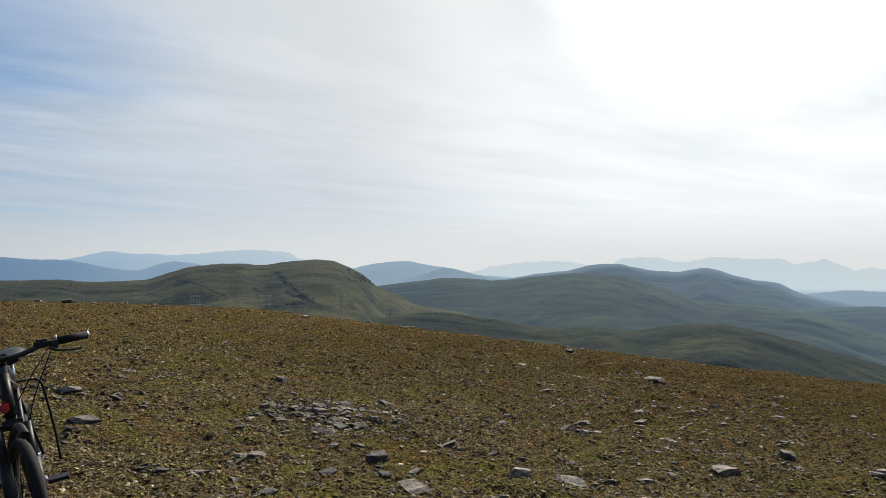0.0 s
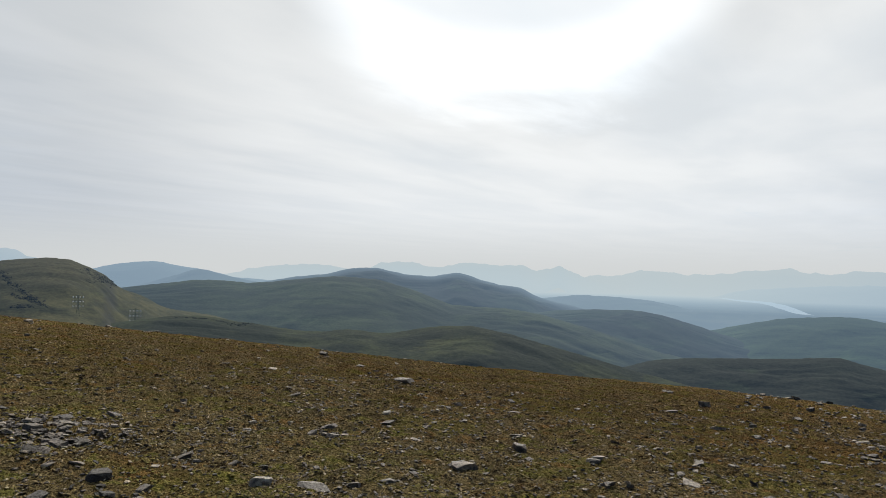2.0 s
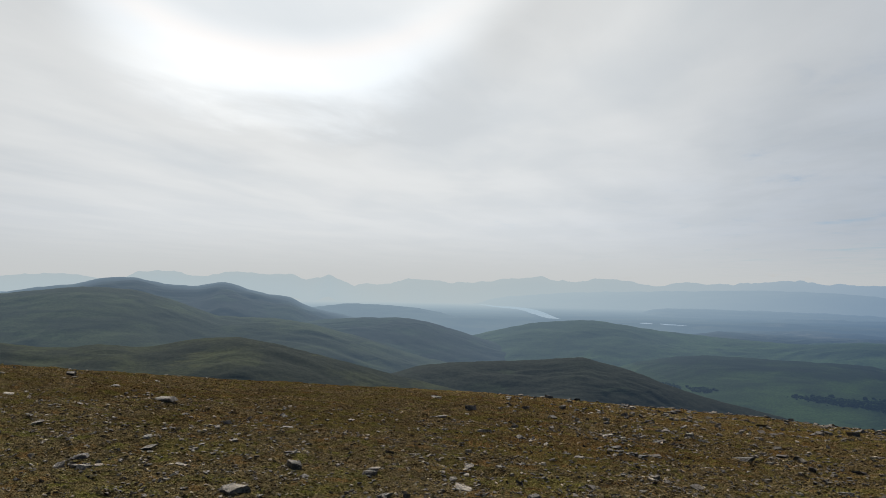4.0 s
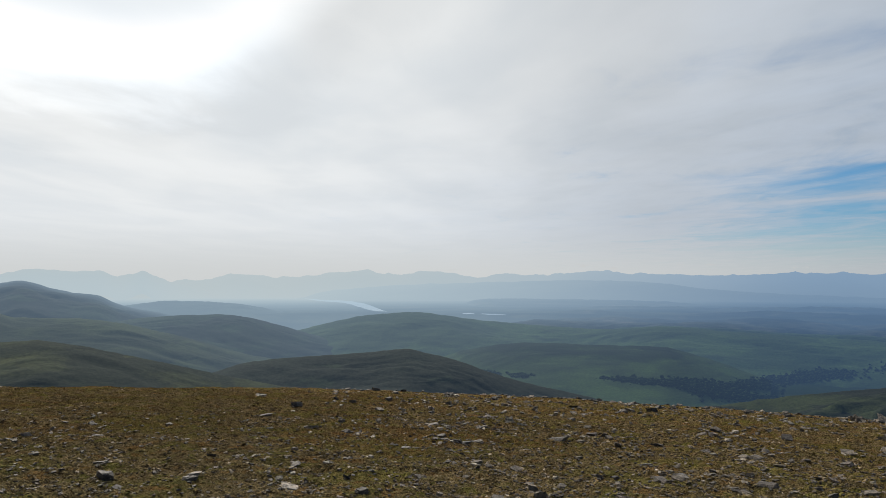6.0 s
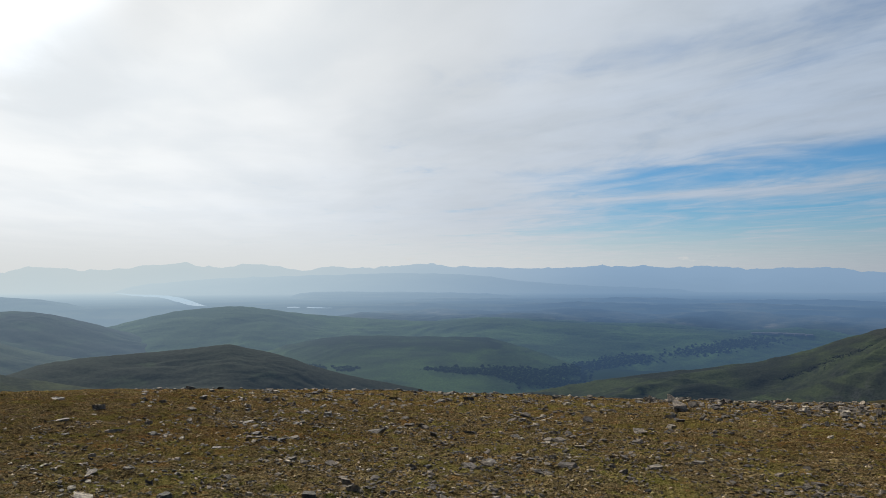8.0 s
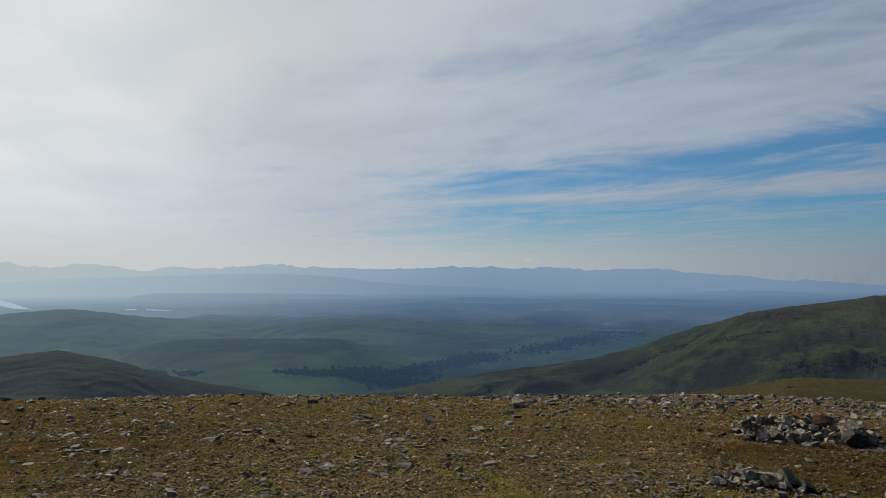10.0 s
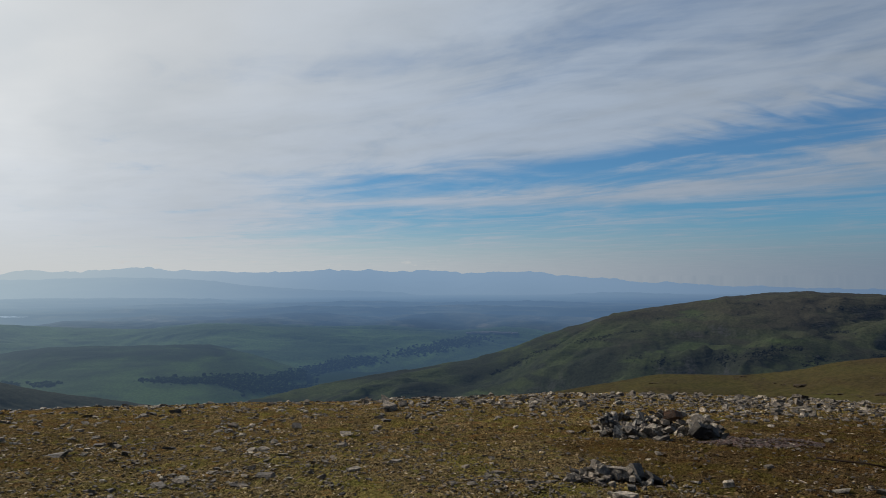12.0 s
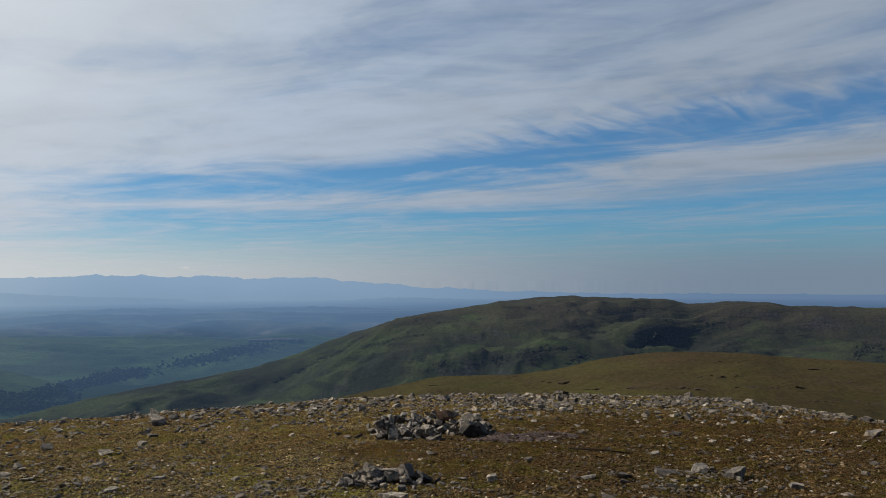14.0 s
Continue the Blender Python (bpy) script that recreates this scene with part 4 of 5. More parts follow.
south_crags = new("south_crags", crags(
    [(3.4, -1.05, 0.9, 0.3, 60, 2.6), (-16.5, -1.7, 0.8, 0.25, 40, 2.6), (-1.3, -2.9, 1.0, 0.15, 50, 2.6), (-5.0, -1.0, 1.5, 0.08, 20, 2.0), (13.0, -4.1, 1.0, 0.1, 30, 2.0)],
    [([(-2.8, -0.6), (-2.2, -1.2), (-1.4, -1.95), (-0.2, -2.75)], 420, 0.16, 2.8), ([(-2.0, -2.1), (-1.0, -2.5), (0.2, -3.0)], 200, 0.12, 2.6), ([(2.3, -0.35), (3.4, -0.95), (4.4, -1.55)], 420, 0.20, 3.0),
     ([(-9.6, -1.26), (-8.3, -1.5), (-7.1, -2.06), (-6.3, -2.36)], 220, 0.06, 1.9), ([(-4.5, -1.7), (-3.5, -2.3)], 90, 0.08, 2.0), ([(-8.8, -0.75), (-6.0, -0.5), (-3.6, -0.45)], 120, 0.05, 1.8),
     ([(8.0, -3.6), (10.5, -3.75), (12.6, -4.2)], 160, 0.07, 2.0)], 43, 330.0))
tagged(south_crags, "grey broken crags on a grassy hillside", "crags", kind="stuff")

PEAT = plain_material("peat", (0.026, 0.019, 0.012), 0.95, 0.0, 0.4, 3.0, 0.1)


def hags(beds, seed):
    """Dark broken peat edges along a slope: (bearing, dip, half width, count)."""
    rg = np.random.default_rng(seed)
    bs, ds = [], []
    for b0, d0, hw, count in beds:
        count = count // 2
        u = rg.uniform(-1, 1, count)
        bs.append(b0 + hw * u)
        ds.append(d0 + 0.10 * fbm(u * 2.5, u * 0, 3, seed) + rg.normal(0, 0.02, count))
    b, d = np.concatenate(bs), np.concatenate(ds)
    r, z = spot(b, d, 60.0)
    s = 0.5 * np.exp(rg.normal(0, 0.4, len(b)))
    m = placed(r * np.sin(np.radians(b)), r * np.cos(np.radians(b)), z - 0.12, s * 1.4, s * 1.2, 0.35 * s, 0.1)
    return joined("hags", ROUGH, (rg.integers(0, len(ROUGH), len(b)), m), PEAT)


peat_hags = new("peat_hags", hags([(119.6, -6.55, 0.7, 40), (119.0, -6.8, 0.4, 14), (122.0, -7.55, 2.6, 130), (117.0, -7.75, 1.8, 60), (126.0, -6.6, 2.2, 50), (129.5, -7.2, 3.0, 110), (133.6, -6.6, 1.4, 70), (126.0, -5.6, 2.5, 40),
                                   (131.5, -5.9, 2.6, 60), (110.5, -7.0, 2.4, 60), (107.0, -7.55, 2.2, 45), (113.5, -7.3, 1.6, 30), (133.0, -7.9, 2.2, 90)], 47))
tagged(peat_hags, "dark broken peat edges on a grassy shoulder", "peat", kind="stuff")

# ---- power line pylons below the southern hill ----
STEEL = far_material("weathered_steel", (0.045, 0.06, 0.045))
GLASS_WHITE = far_material("pale_insulator", (0.78, 0.78, 0.76))


def pylon(b, r, z, turn):
    """Three-armed lattice tower with strings of pale insulators."""
    tower = new("pylon")
    tower.matrix_world = Matrix.Translation((r * math.sin(radians(b)), r * math.cos(radians(b)), z)) @ Matrix.Rotation(radians(turn), 4, "Z")
    tagged(tower, "grey steel lattice power pylon with pale insulators", "pylon", "pylons of the power line")
    for sx, sy in ((-1, -1), (1, -1), (-1, 1), (1, 1)):
        part("leg", tube([(1.5 * sx, 1.5 * sy, -1.0), (0.45 * sx, 0.45 * sy, 7.0), (0.12 * sx, 0.12 * sy, 18.0)], 0.075, 5), STEEL, tower)
    for k in range(7):
        low, high = 1.0 + 2.3 * k, 1.0 + 2.3 * (k + 1)
        wl, wh = max(0.45, 1.4 - 0.14 * low), max(0.4, 1.4 - 0.14 * high)
        part("brace", tube([(-wl, -wl, low), (wh, -wh, high)], 0.04, 4), STEEL, tower)
        part("brace", tube([(wl, wl, low), (-wh, wh, high)], 0.04, 4), STEEL, tower)
    for high in (8.6, 12.6, 16.6):
        arm = part("crossarm", tube([(-4.0, 0, high), (-2, 0, high + 0.25), (0, 0, high + 0.7), (2, 0, high + 0.25), (4.0, 0, high)], 0.07, 5), STEEL, tower)
        for along in (-4.0, -1.5, 1.5, 4.0):
            part("insulator", tube([(along, 0, high - 0.1), (along, 0, high - 0.4), (along, 0, high - 1.2), (along, 0, high - 1.4)], 0.3, 6, [0.15, 0.4, 0.4, 0.15]), GLASS_WHITE, arm, "pale insulator string")
    return tower


for b, dip, turn in ((-8.4, -3.55, 12), (-3.5, -3.57, 8), (1.9, -3.50, 5), (5.5, -4.55, 0)):
    r, z = spot([b], [dip], 660.0)
    pylon(b, float(r[0]), float(z[0]), turn)
pylon(-12.6, 740.0, EYE + 740.0 * math.tan(radians(-4.25)), 14)


# ---- loose stones ----
def stone_mesh(seed, thick, fine=False, count=3):
    """An angular slab: a block split off along a few planes, as frost-shattered schist is."""
    r = np.random.default_rng(seed)
    bm = bmesh.new()
    bmesh.ops.create_cube(bm, size=1.0)
    size = Vector((1.0, r.uniform(0.55, 0.95), thick))
    lean = Vector((r.uniform(-0.35, 0.35), r.uniform(-0.35, 0.35)))
    for v in bm.verts:
        v.co = Vector((v.co.x + lean.x * v.co.z, v.co.y + lean.y * v.co.z, v.co.z)) * 1.0
        v.co *= r.uniform(0.86, 1.08)
    for _ in range(8 if fine else count):
        way = Vector(r.normal(size=3)).normalized()
        reach = max(v.co.dot(way) for v in bm.verts)
        bmesh.ops.bisect_plane(bm, geom=bm.verts[:] + bm.edges[:] + bm.faces[:], plane_co=way * reach * r.uniform(0.62, 0.92), plane_no=way, clear_outer=True)
        bmesh.ops.delete(bm, geom=bm.faces[:], context="FACES_ONLY")
        bmesh.ops.convex_hull(bm, input=bm.verts[:])
        bmesh.ops.delete(bm, geom=[v for v in bm.verts if not v.link_faces], context="VERTS")
    for v in bm.verts:
        v.co = Vector((v.co.x * size.x, v.co.y * size.y, v.co.z * size.z)) * 0.82
    bmesh.ops.recalc_face_normals(bm, faces=bm.faces)
    me = bpy.data.meshes.new("stone")
    bm.to_mesh(me)
    bm.free()
    me.materials.append(STONE)
    return me


SLABS = [stone_mesh(100 + i, 0.20 + 0.04 * (i % 5)) for i in range(20)]
BLOCKS = [stone_mesh(200 + i, 0.42 + 0.06 * (i % 5)) for i in range(20)]
CHIPPED = [stone_mesh(100 + i, 0.20 + 0.04 * (i % 5), True) for i in range(20)] + [stone_mesh(200 + i, 0.42 + 0.06 * (i % 5), True) for i in range(20)]


def stone_of_tone(name, dark, mid, pale):
    return stone_material(name, True, dark, mid, pale)


TONES = [(stone_of_tone("dark_schist", (0.045, 0.038, 0.034), (0.070, 0.060, 0.053), (0.10, 0.088, 0.078)), "dark grey angular stone half sunk in turf"),
         (STONE, "grey schist slab lying on the turf"),
         (stone_of_tone("pale_quartz_schist", (0.135, 0.119, 0.10), (0.19, 0.168, 0.142), (0.29, 0.262, 0.22)), "pale grey quartz stone lying on the turf")]
TONED = [CHIPPED]
for mat, _ in (TONES[0], TONES[2]):
    row = []
    for me in CHIPPED:
        c = me.copy()
        c.materials[0] = mat
        row.append(c)
    TONED.append(row)
SHAPES = {1: TONED[0], 0: TONED[1], 2: TONED[2]}


def lay_stone(x, y, width, tone, blocky=False, sunk=0.26, lift=0.0, name="stone", parent=None, tilt=0.16):
    k = pick.randrange(20) + (20 if blocky else 0)
    me = SHAPES[tone][k]
    ob = new(name, me)
    high = 0.45 if blocky else 0.24
    z = float(ground_height(x, y)) + width * high * (0.5 - sunk) + lift
    ob.matrix_world = (Matrix.Translation((x, y, z)) @ Euler((pick.gauss(0, tilt), pick.gauss(0, tilt), pick.uniform(0, 6.283))).to_matrix().to_4x4()
                       @ Matrix.Diagonal((width * 1.1, width * pick.uniform(0.9, 1.2), width * pick.uniform(0.8, 1.15), 1)))
    if parent:
        ob.parent = parent
    else:
        tagged(ob, TONES[tone][1], "stone", "loose stones on the summit")
    return ob


# east side of the walk: x, y, width, tone (0 dark, 1 grey, 2 pale)
SOUTH_STONES = [(3.12, 10.31, 0.27, 1), (2.64, 8.06, 0.17, 0), (2.96, 8.37, 0.18, 0), (2.82, 7.88, 0.24, 2), (1.97, 8.10, 0.13, 2), (1.47, 7.78, 0.07, 2), (0.45, 6.19, 0.22, 0), (0.49, 5.79, 0.13, 0),
                (1.93, 5.80, 0.26, 2), (1.56, 5.90, 0.21, 1), (0.67, 5.39, 0.26, 1), (3.56, 6.37, 0.30, 1), (2.33, 5.94, 0.15, 1), (-0.58, 5.93, 0.16, 2), (-0.46, 5.98, 0.19, 1), (0.07, 5.72, 0.16, 0), (-1.62, 7.64, 0.13, 0)]
BIKE_STONES = [(-1.92, 6.84, 0.33, 2), (-1.92, 7.86, 0.15, 0), (-1.94, 6.51, 0.13, 1), (-1.06, 5.50, 0.14, 0), (-1.04, 6.87, 0.10, 0), (-0.66, 6.79, 0.11, 0), (2.65, 5.96, 0.16, 2), (3.69, 7.63, 0.16, 1),
               (6.05, 9.36, 0.16, 0), (4.96, 7.63, 0.16, 0), (1.26, 5.38, 0.16, 0), (-0.34, 5.12, 0.16, 1), (-0.46, 7.80, 0.16, 0), (-2.47, 8.32, 0.27, 1), (-0.17, 7.51, 0.13, 2), (0.03, 6.82, 0.27, 1), (0.28, 8.20, 0.19, 0)]
MIDDLE_STONES = [(3.92, 9.02, 0.15, 2), (2.64, 5.96, 0.13, 2), (5.04, 6.32, 0.19, 1), (6.42, 6.28, 0.19, 0), (6.68, 6.03, 0.11, 2), (8.94, 5.56, 0.13, 2), (12.92, 7.04, 0.23, 2), (12.70, 6.66, 0.22, 2), (11.62, 5.48, 0.42, 0),
                 (10.07, 5.30, 0.16, 2), (8.40, 6.18, 0.18, 1), (22.0, 14.3, 0.50, 2), (13.58, 14.31, 0.30, 1), (5.80, 12.60, 0.38, 1), (1.97, 8.13, 0.14, 2), (4.49, 5.44, 0.16, 1)]
EAST_STONES = [(20.22, 1.17, 0.63, 1), (12.59, 4.17, 0.27, 0), (9.89, 3.45, 0.20, 2), (9.14, 2.78, 0.34, 2), (8.75, 2.90, 0.22, 0), (12.26, 3.30, 0.22, 2), (15.09, 2.60, 0.31, 0), (9.43, 1.91, 0.30, 1),
               (10.77, 0.45, 0.22, 2), (8.99, 8.40, 0.28, 1), (13.35, 14.03, 0.30, 2), (5.13, 6.38, 0.19, 1), (5.58, 5.52, 0.22, 1), (7.63, 3.61, 0.18, 1), (4.68, 7.11, 0.28, 1)]
NORTH_STONES = [(9.50, -8.39, 0.31, 2), (11.18, -10.37, 0.23, 1), (10.71, -10.72, 0.49, 1), (8.05, -6.09, 0.45, 1), (8.68, -6.05, 0.40, 2), (8.78, -5.63, 0.49, 1), (10.02, -6.23, 0.23, 2), (7.43, -6.42, 0.24, 2),
                (6.92, -6.61, 0.20, 1), (8.87, -4.60, 0.35, 2), (8.59, -4.94, 0.30, 1), (9.14, -6.62, 0.21, 1), (15.71, -6.74, 0.39, 1), (14.13, -7.03, 0.24, 2), (7.70, -4.28, 0.31, 1), (12.50, -7.93, 0.27, 1), (8.34, -2.10, 0.42, 1)]
BOULDERS = {(8.34, -2.10), (20.22, 1.17), (8.05, -6.09), (10.71, -10.72)}
for group in (SOUTH_STONES, BIKE_STONES, MIDDLE_STONES, EAST_STONES, NORTH_STONES):
    for x, y, width, tone in group:
        lay_stone(x, y, width * (0.62 if group is NORTH_STONES else 0.84), tone, blocky=(x, y) in BOULDERS or pick.random() < 0.2, sunk=0.30)
# a stony rim along the northern brow, heaped in places
made, RIM = 0, []
while made < 560:
    b = pick.uniform(84, 130)
    r = pick.uniform(16.5, 22.0) if made < 80 else pick.uniform(22.0, 38.0)
    if float(fbm(np.array([b * 0.25]), np.array([r * 0.3]), 2, 83)[0]) < -0.10 + 0.16 * pick.random():
        continue
    width = pick.uniform(0.08, 0.17) * (r / 20.0) * (1.6 if pick.random() < 0.15 else 1.0)
    if made < 80:
        lay_stone(r * math.sin(radians(b)), r * math.cos(radians(b)), width, [0, 0, 1, 1, 1, 2][pick.randrange(6)], True, 0.15, 0.0, tilt=0.35)
    else:
        RIM.append((r * math.sin(radians(b)), r * math.cos(radians(b)), width))
    made += 1
RIM = np.array(RIM)
rim_stones = new("rim_stones", joined("rim_stones", BLOCKS, (rng.integers(0, 20, len(RIM)), placed(RIM[:, 0], RIM[:, 1], ground_height(RIM[:, 0], RIM[:, 1]) + 0.12 * RIM[:, 2], RIM[:, 2] * 1.1, RIM[:, 2], RIM[:, 2], 0.35)), STONES))
tagged(rim_stones, "grey angular stones heaped along the brow", "stones", kind="stuff")
# two stones standing up from the southern brow
for b, r, width, tone in ((-16.7, 26.0, 0.30, 0), (-16.4, 26.1, 0.20, 2), (-15.0, 26.5, 0.18, 2)):
    lay_stone(r * math.sin(radians(b)), r * math.cos(radians(b)), width, tone, True, 0.05)


# ---- scattered small stones ----
def stones_wanted(x, y):
    """How stony the turf is, 0 to 1."""
    r = np.hypot(x, y)
    b = np.degrees(np.arctan2(x, y))
    bare = smooth(fbm(x / 1.6, y / 1.6, 3, 71), -0.05, 0.35)
    cluster = smooth(fbm(x / 0.5, y / 0.5, 2, 74), -0.05, 0.3)
    east = 0.36 + 0.64 * smooth(b, 25, 60)
    south_patch = np.exp(-(((x - 0.1) / 0.75) ** 2 + ((y - 7.6) / 0.75) ** 2) ** 2)
    brow = smooth(b, 84, 98) * smooth(r, 17.0, 20.0) * (0.30 + 0.70 * cluster * smooth(fbm(x / 1.3, y / 1.3, 2, 79), -0.15, 0.2))
    south_brow = 1 - 0.85 * smooth(r, 8.5, 13) * (1 - smooth(b, 30, 65)) - 0.8 * smooth(b, 80, 98) * smooth(r, 8, 11) - 0.45 * smooth(b, 22, 40) * (1 - smooth(b, 80, 98)) * smooth(r, 11, 16)
    return np.clip((0.07 + 0.35 * bare + 0.58 * cluster * cluster) * east * south_brow + 0.9 * south_patch + brow, 0, 1)


def scatter(count, near, far, lo_b=-24, hi_b=139):
    r = np.sqrt(rng.uniform(near ** 2, far ** 2, count))
    b = np.radians(rng.uniform(lo_b, hi_b, count))
    x, y = r * np.sin(b), r * np.cos(b)
    keep = rng.uniform(0, 1, count) < stones_wanted(x, y)
    return x[keep], y[keep]


sx_, sy_ = scatter(150000, 1.4, 36.0)
reach_ = np.hypot(sx_, sy_)
size_ = np.clip(np.exp(rng.normal(math.log(0.036), 0.60, len(sx_))), 0.02, 0.20) * (1 + 0.6 * smooth(reach_, 8, 20))
patch_ = np.exp(-(((sx_ - 0.1) / 0.75) ** 2 + ((sy_ - 7.6) / 0.75) ** 2) ** 2)
size_ = size_ * (1 + 0.4 * patch_)
# stony beds: x, y, half widths, count
for px, py, hx, hy, count in ((0.1, 7.65, 0.70, 0.50, 330), (-0.5, 5.95, 0.30, 0.18, 40), (-1.1, 5.5, 0.34, 0.16, 50), (-2.4, 8.2, 0.6, 0.45, 80), (9.3, -1.2, 0.8, 0.6, 160), (8.4, -5.6, 0.8, 1.1, 260),
                              (9.4, 2.2, 0.8, 0.8, 160), (14.5, 3.5, 1.5, 1.0, 170), (12.4, -5.6, 0.9, 0.5, 110), (2.9, 8.1, 0.4, 0.3, 40), (5.0, 9.5, 1.0, 0.7, 60), (11.5, 7.0, 1.5, 1.0, 130), (7.5, 3.0, 0.6, 0.6, 70)):
    a_, d_ = rng.uniform(0, 2 * np.pi, count), np.sqrt(rng.uniform(0, 1, count)) * (1 + 0.25 * rng.normal(size=count))
    ex, ey = px + hx * d_ * np.cos(a_), py + hy * d_ * np.sin(a_)
    ragged = fbm(ex / 0.35, ey / 0.35, 2, 77) > -0.12
    sx_, sy_ = np.r_[sx_, ex[ragged]], np.r_[sy_, ey[ragged]]
    size_ = np.r_[size_, np.clip(np.exp(rng.normal(math.log(0.048), 0.42, ragged.sum())), 0.03, 0.22)]
reach_ = np.hypot(sx_, sy_)
single_ = np.zeros(len(sx_), bool)
order_ = np.argsort(reach_)
for i in [k for k in order_ if size_[k] > 0.095 and reach_[k] < 16][:70]:
    single_[i] = True
    lay_stone(float(sx_[i]), float(sy_[i]), float(size_[i]), [0, 1, 1, 1, 2][pick.randrange(5)])
single_ |= size_ < 0.0035 * reach_
sx_, sy_, size_ = sx_[~single_], sy_[~single_], size_[~single_]
kind_ = np.where(rng.uniform(0, 1, len(sx_)) < 0.7 - 0.55 * smooth(np.hypot(sx_, sy_), 12, 18), 0, 20) + rng.integers(0, 20, len(sx_))
high_ = size_ * np.where(kind_ < 20, 0.24, 0.45)
mats_ = placed(sx_, sy_, ground_height(sx_, sy_) + high_ * 0.08 + 0.008, size_ * 0.9, size_ * 0.82, size_ * 0.85 * rng.uniform(0.7, 1.2, len(sx_)))
gravel = new("small_stones", joined("small_stones", SLABS + BLOCKS, (kind_, mats_), STONES))
tagged(gravel, "small grey schist stones scattered over the turf", "stones", kind="stuff")

# chips and gravel bedded in the moss
CHIPS = [stone_mesh(400 + i, 0.35, count=1) for i in range(24)]
cr_ = 4.0 * (15.0 / 4.0) ** rng.uniform(0, 1, 36000)
cb_ = np.radians(rng.uniform(-24, 139, len(cr_)))
cx_, cy_ = cr_ * np.sin(cb_), cr_ * np.cos(cb_)
keep_ = rng.uniform(0, 1, len(cr_)) < 0.30 + 0.70 * stones_wanted(cx_, cy_)
cx_, cy_, cr_ = cx_[keep_], cy_[keep_], cr_[keep_]
cs_ = rng.uniform(0.016, 0.054, len(cr_)) * np.sqrt(cr_ / 6.0)
chips = new("stone_chips", joined("stone_chips", CHIPS, (rng.integers(0, 24, len(cr_)), placed(cx_, cy_, ground_height(cx_, cy_) + 0.12 * cs_ + 0.005, cs_ * 0.8, cs_ * 0.8, cs_ * 0.7, 0.25)), GRIT))
tagged(chips, "grey and pale stone chips bedded in moss", "gravel", kind="stuff")


# ---- moss and grass tufts ----
def tuft_material():
    m, n = material("moss_blades")
    chance = n.add("ShaderNodeNewGeometry").outputs["Random Per Island"]
    patch = n.noise(n.position(), 0.9, 4.0, 0.6)
    colour = n.mix(n.ramp(chance, 0.0, 0.6, 0, 1, False), (0.050, 0.034, 0.012), (0.160, 0.112, 0.036))
    colour = n.mix(n.ramp(chance, 0.7, 1.0, 0, 1, False), colour, (0.32, 0.235, 0.06))
    colour = n.mix(n.ramp(patch, 0.50, 0.66, 0.0, 0.75), colour, (0.125, 0.122, 0.025))
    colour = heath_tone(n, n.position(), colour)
    skin = n.add("ShaderNodeBsdfPrincipled", {"Base Color": colour, "Roughness": 1.0, "Specular IOR Level": 0.0})
    thin = n.add("ShaderNodeBsdfTranslucent", {"Color": colour})
    finish(n, n.add("ShaderNodeMixShader", {0: 0.15, 1: skin.outputs[0], 2: thin.outputs[0]}).outputs[0])
    return m


def tufts(count, near, far, tall, wide, blades=5):
    r = near * (far / near) ** rng.uniform(0, 1, count)
    b = np.radians(rng.uniform(-24, 139, count))
    x, y = r * np.sin(b), r * np.cos(b)
    keep = rng.uniform(0, 1, count) < 0.25 + 0.75 * smooth(fbm(x / 0.35, y / 0.35, 3, 91), -0.3, 0.25)
    x, y, r = x[keep], y[keep], r[keep]
    x, y, r = (np.repeat(a, blades) for a in (x, y, r))
    k = len(x)
    x, y = x + rng.normal(0, 0.022, k), y + rng.normal(0, 0.022, k)
    z = ground_height(x, y) - 0.004
    grow = np.clip(r / 8.0, 0.6, 1.8)
    h, w = tall * rng.uniform(0.4, 1.2, k) * grow, wide * rng.uniform(0.6, 1.4, k) * grow
    a, lean = rng.uniform(0, 2 * np.pi, k), rng.uniform(0.8, 3.5, k)
    c, s = np.cos(a), np.sin(a)
    base = np.stack([x, y, z], -1)
    side = np.stack([-s, c, np.zeros(k)], -1) * w[:, None]
    tip = base + np.stack([c * lean * h, s * lean * h, h], -1)
    v = np.stack([base - side, base + side, tip], 1).reshape(-1, 3)
    return v, np.arange(len(v)).reshape(-1, 3)


def flake_material():
    m, n = material("moss_flakes")
    chance = n.add("ShaderNodeNewGeometry").outputs["Random Per Island"]
    patch = n.noise(n.position(), 0.9, 4.0, 0.6)
    grain = n.noise(n.position(), 120.0, 3.0, 0.7)
    colour = n.mix(n.ramp(chance, 0.0, 0.5, 0, 1, False), (0.042, 0.033, 0.019), (0.250, 0.194, 0.104))
    colour = n.mix(n.ramp(chance, 0.5, 0.8, 0, 1, False), colour, (0.225, 0.171, 0.076))
    colour = n.mix(n.ramp(chance, 0.91, 1.0, 0, 1, False), colour, (0.50, 0.42, 0.29))
    colour = n.mix(n.ramp(patch, 0.48, 0.60, 0.0, 0.8), colour, (0.176, 0.158, 0.044))
    colour = n.mix(1.0, colour, n.mix(grain, (0.5, 0.5, 0.5), (1.5, 1.5, 1.5)), "MULTIPLY")
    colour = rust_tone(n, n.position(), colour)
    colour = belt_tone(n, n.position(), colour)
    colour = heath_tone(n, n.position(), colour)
    skin = n.add("ShaderNodeBsdfPrincipled", {"Base Color": colour, "Roughness": 1.0, "Specular IOR Level": 0.0})
    finish(n, skin.outputs[0])
    return m


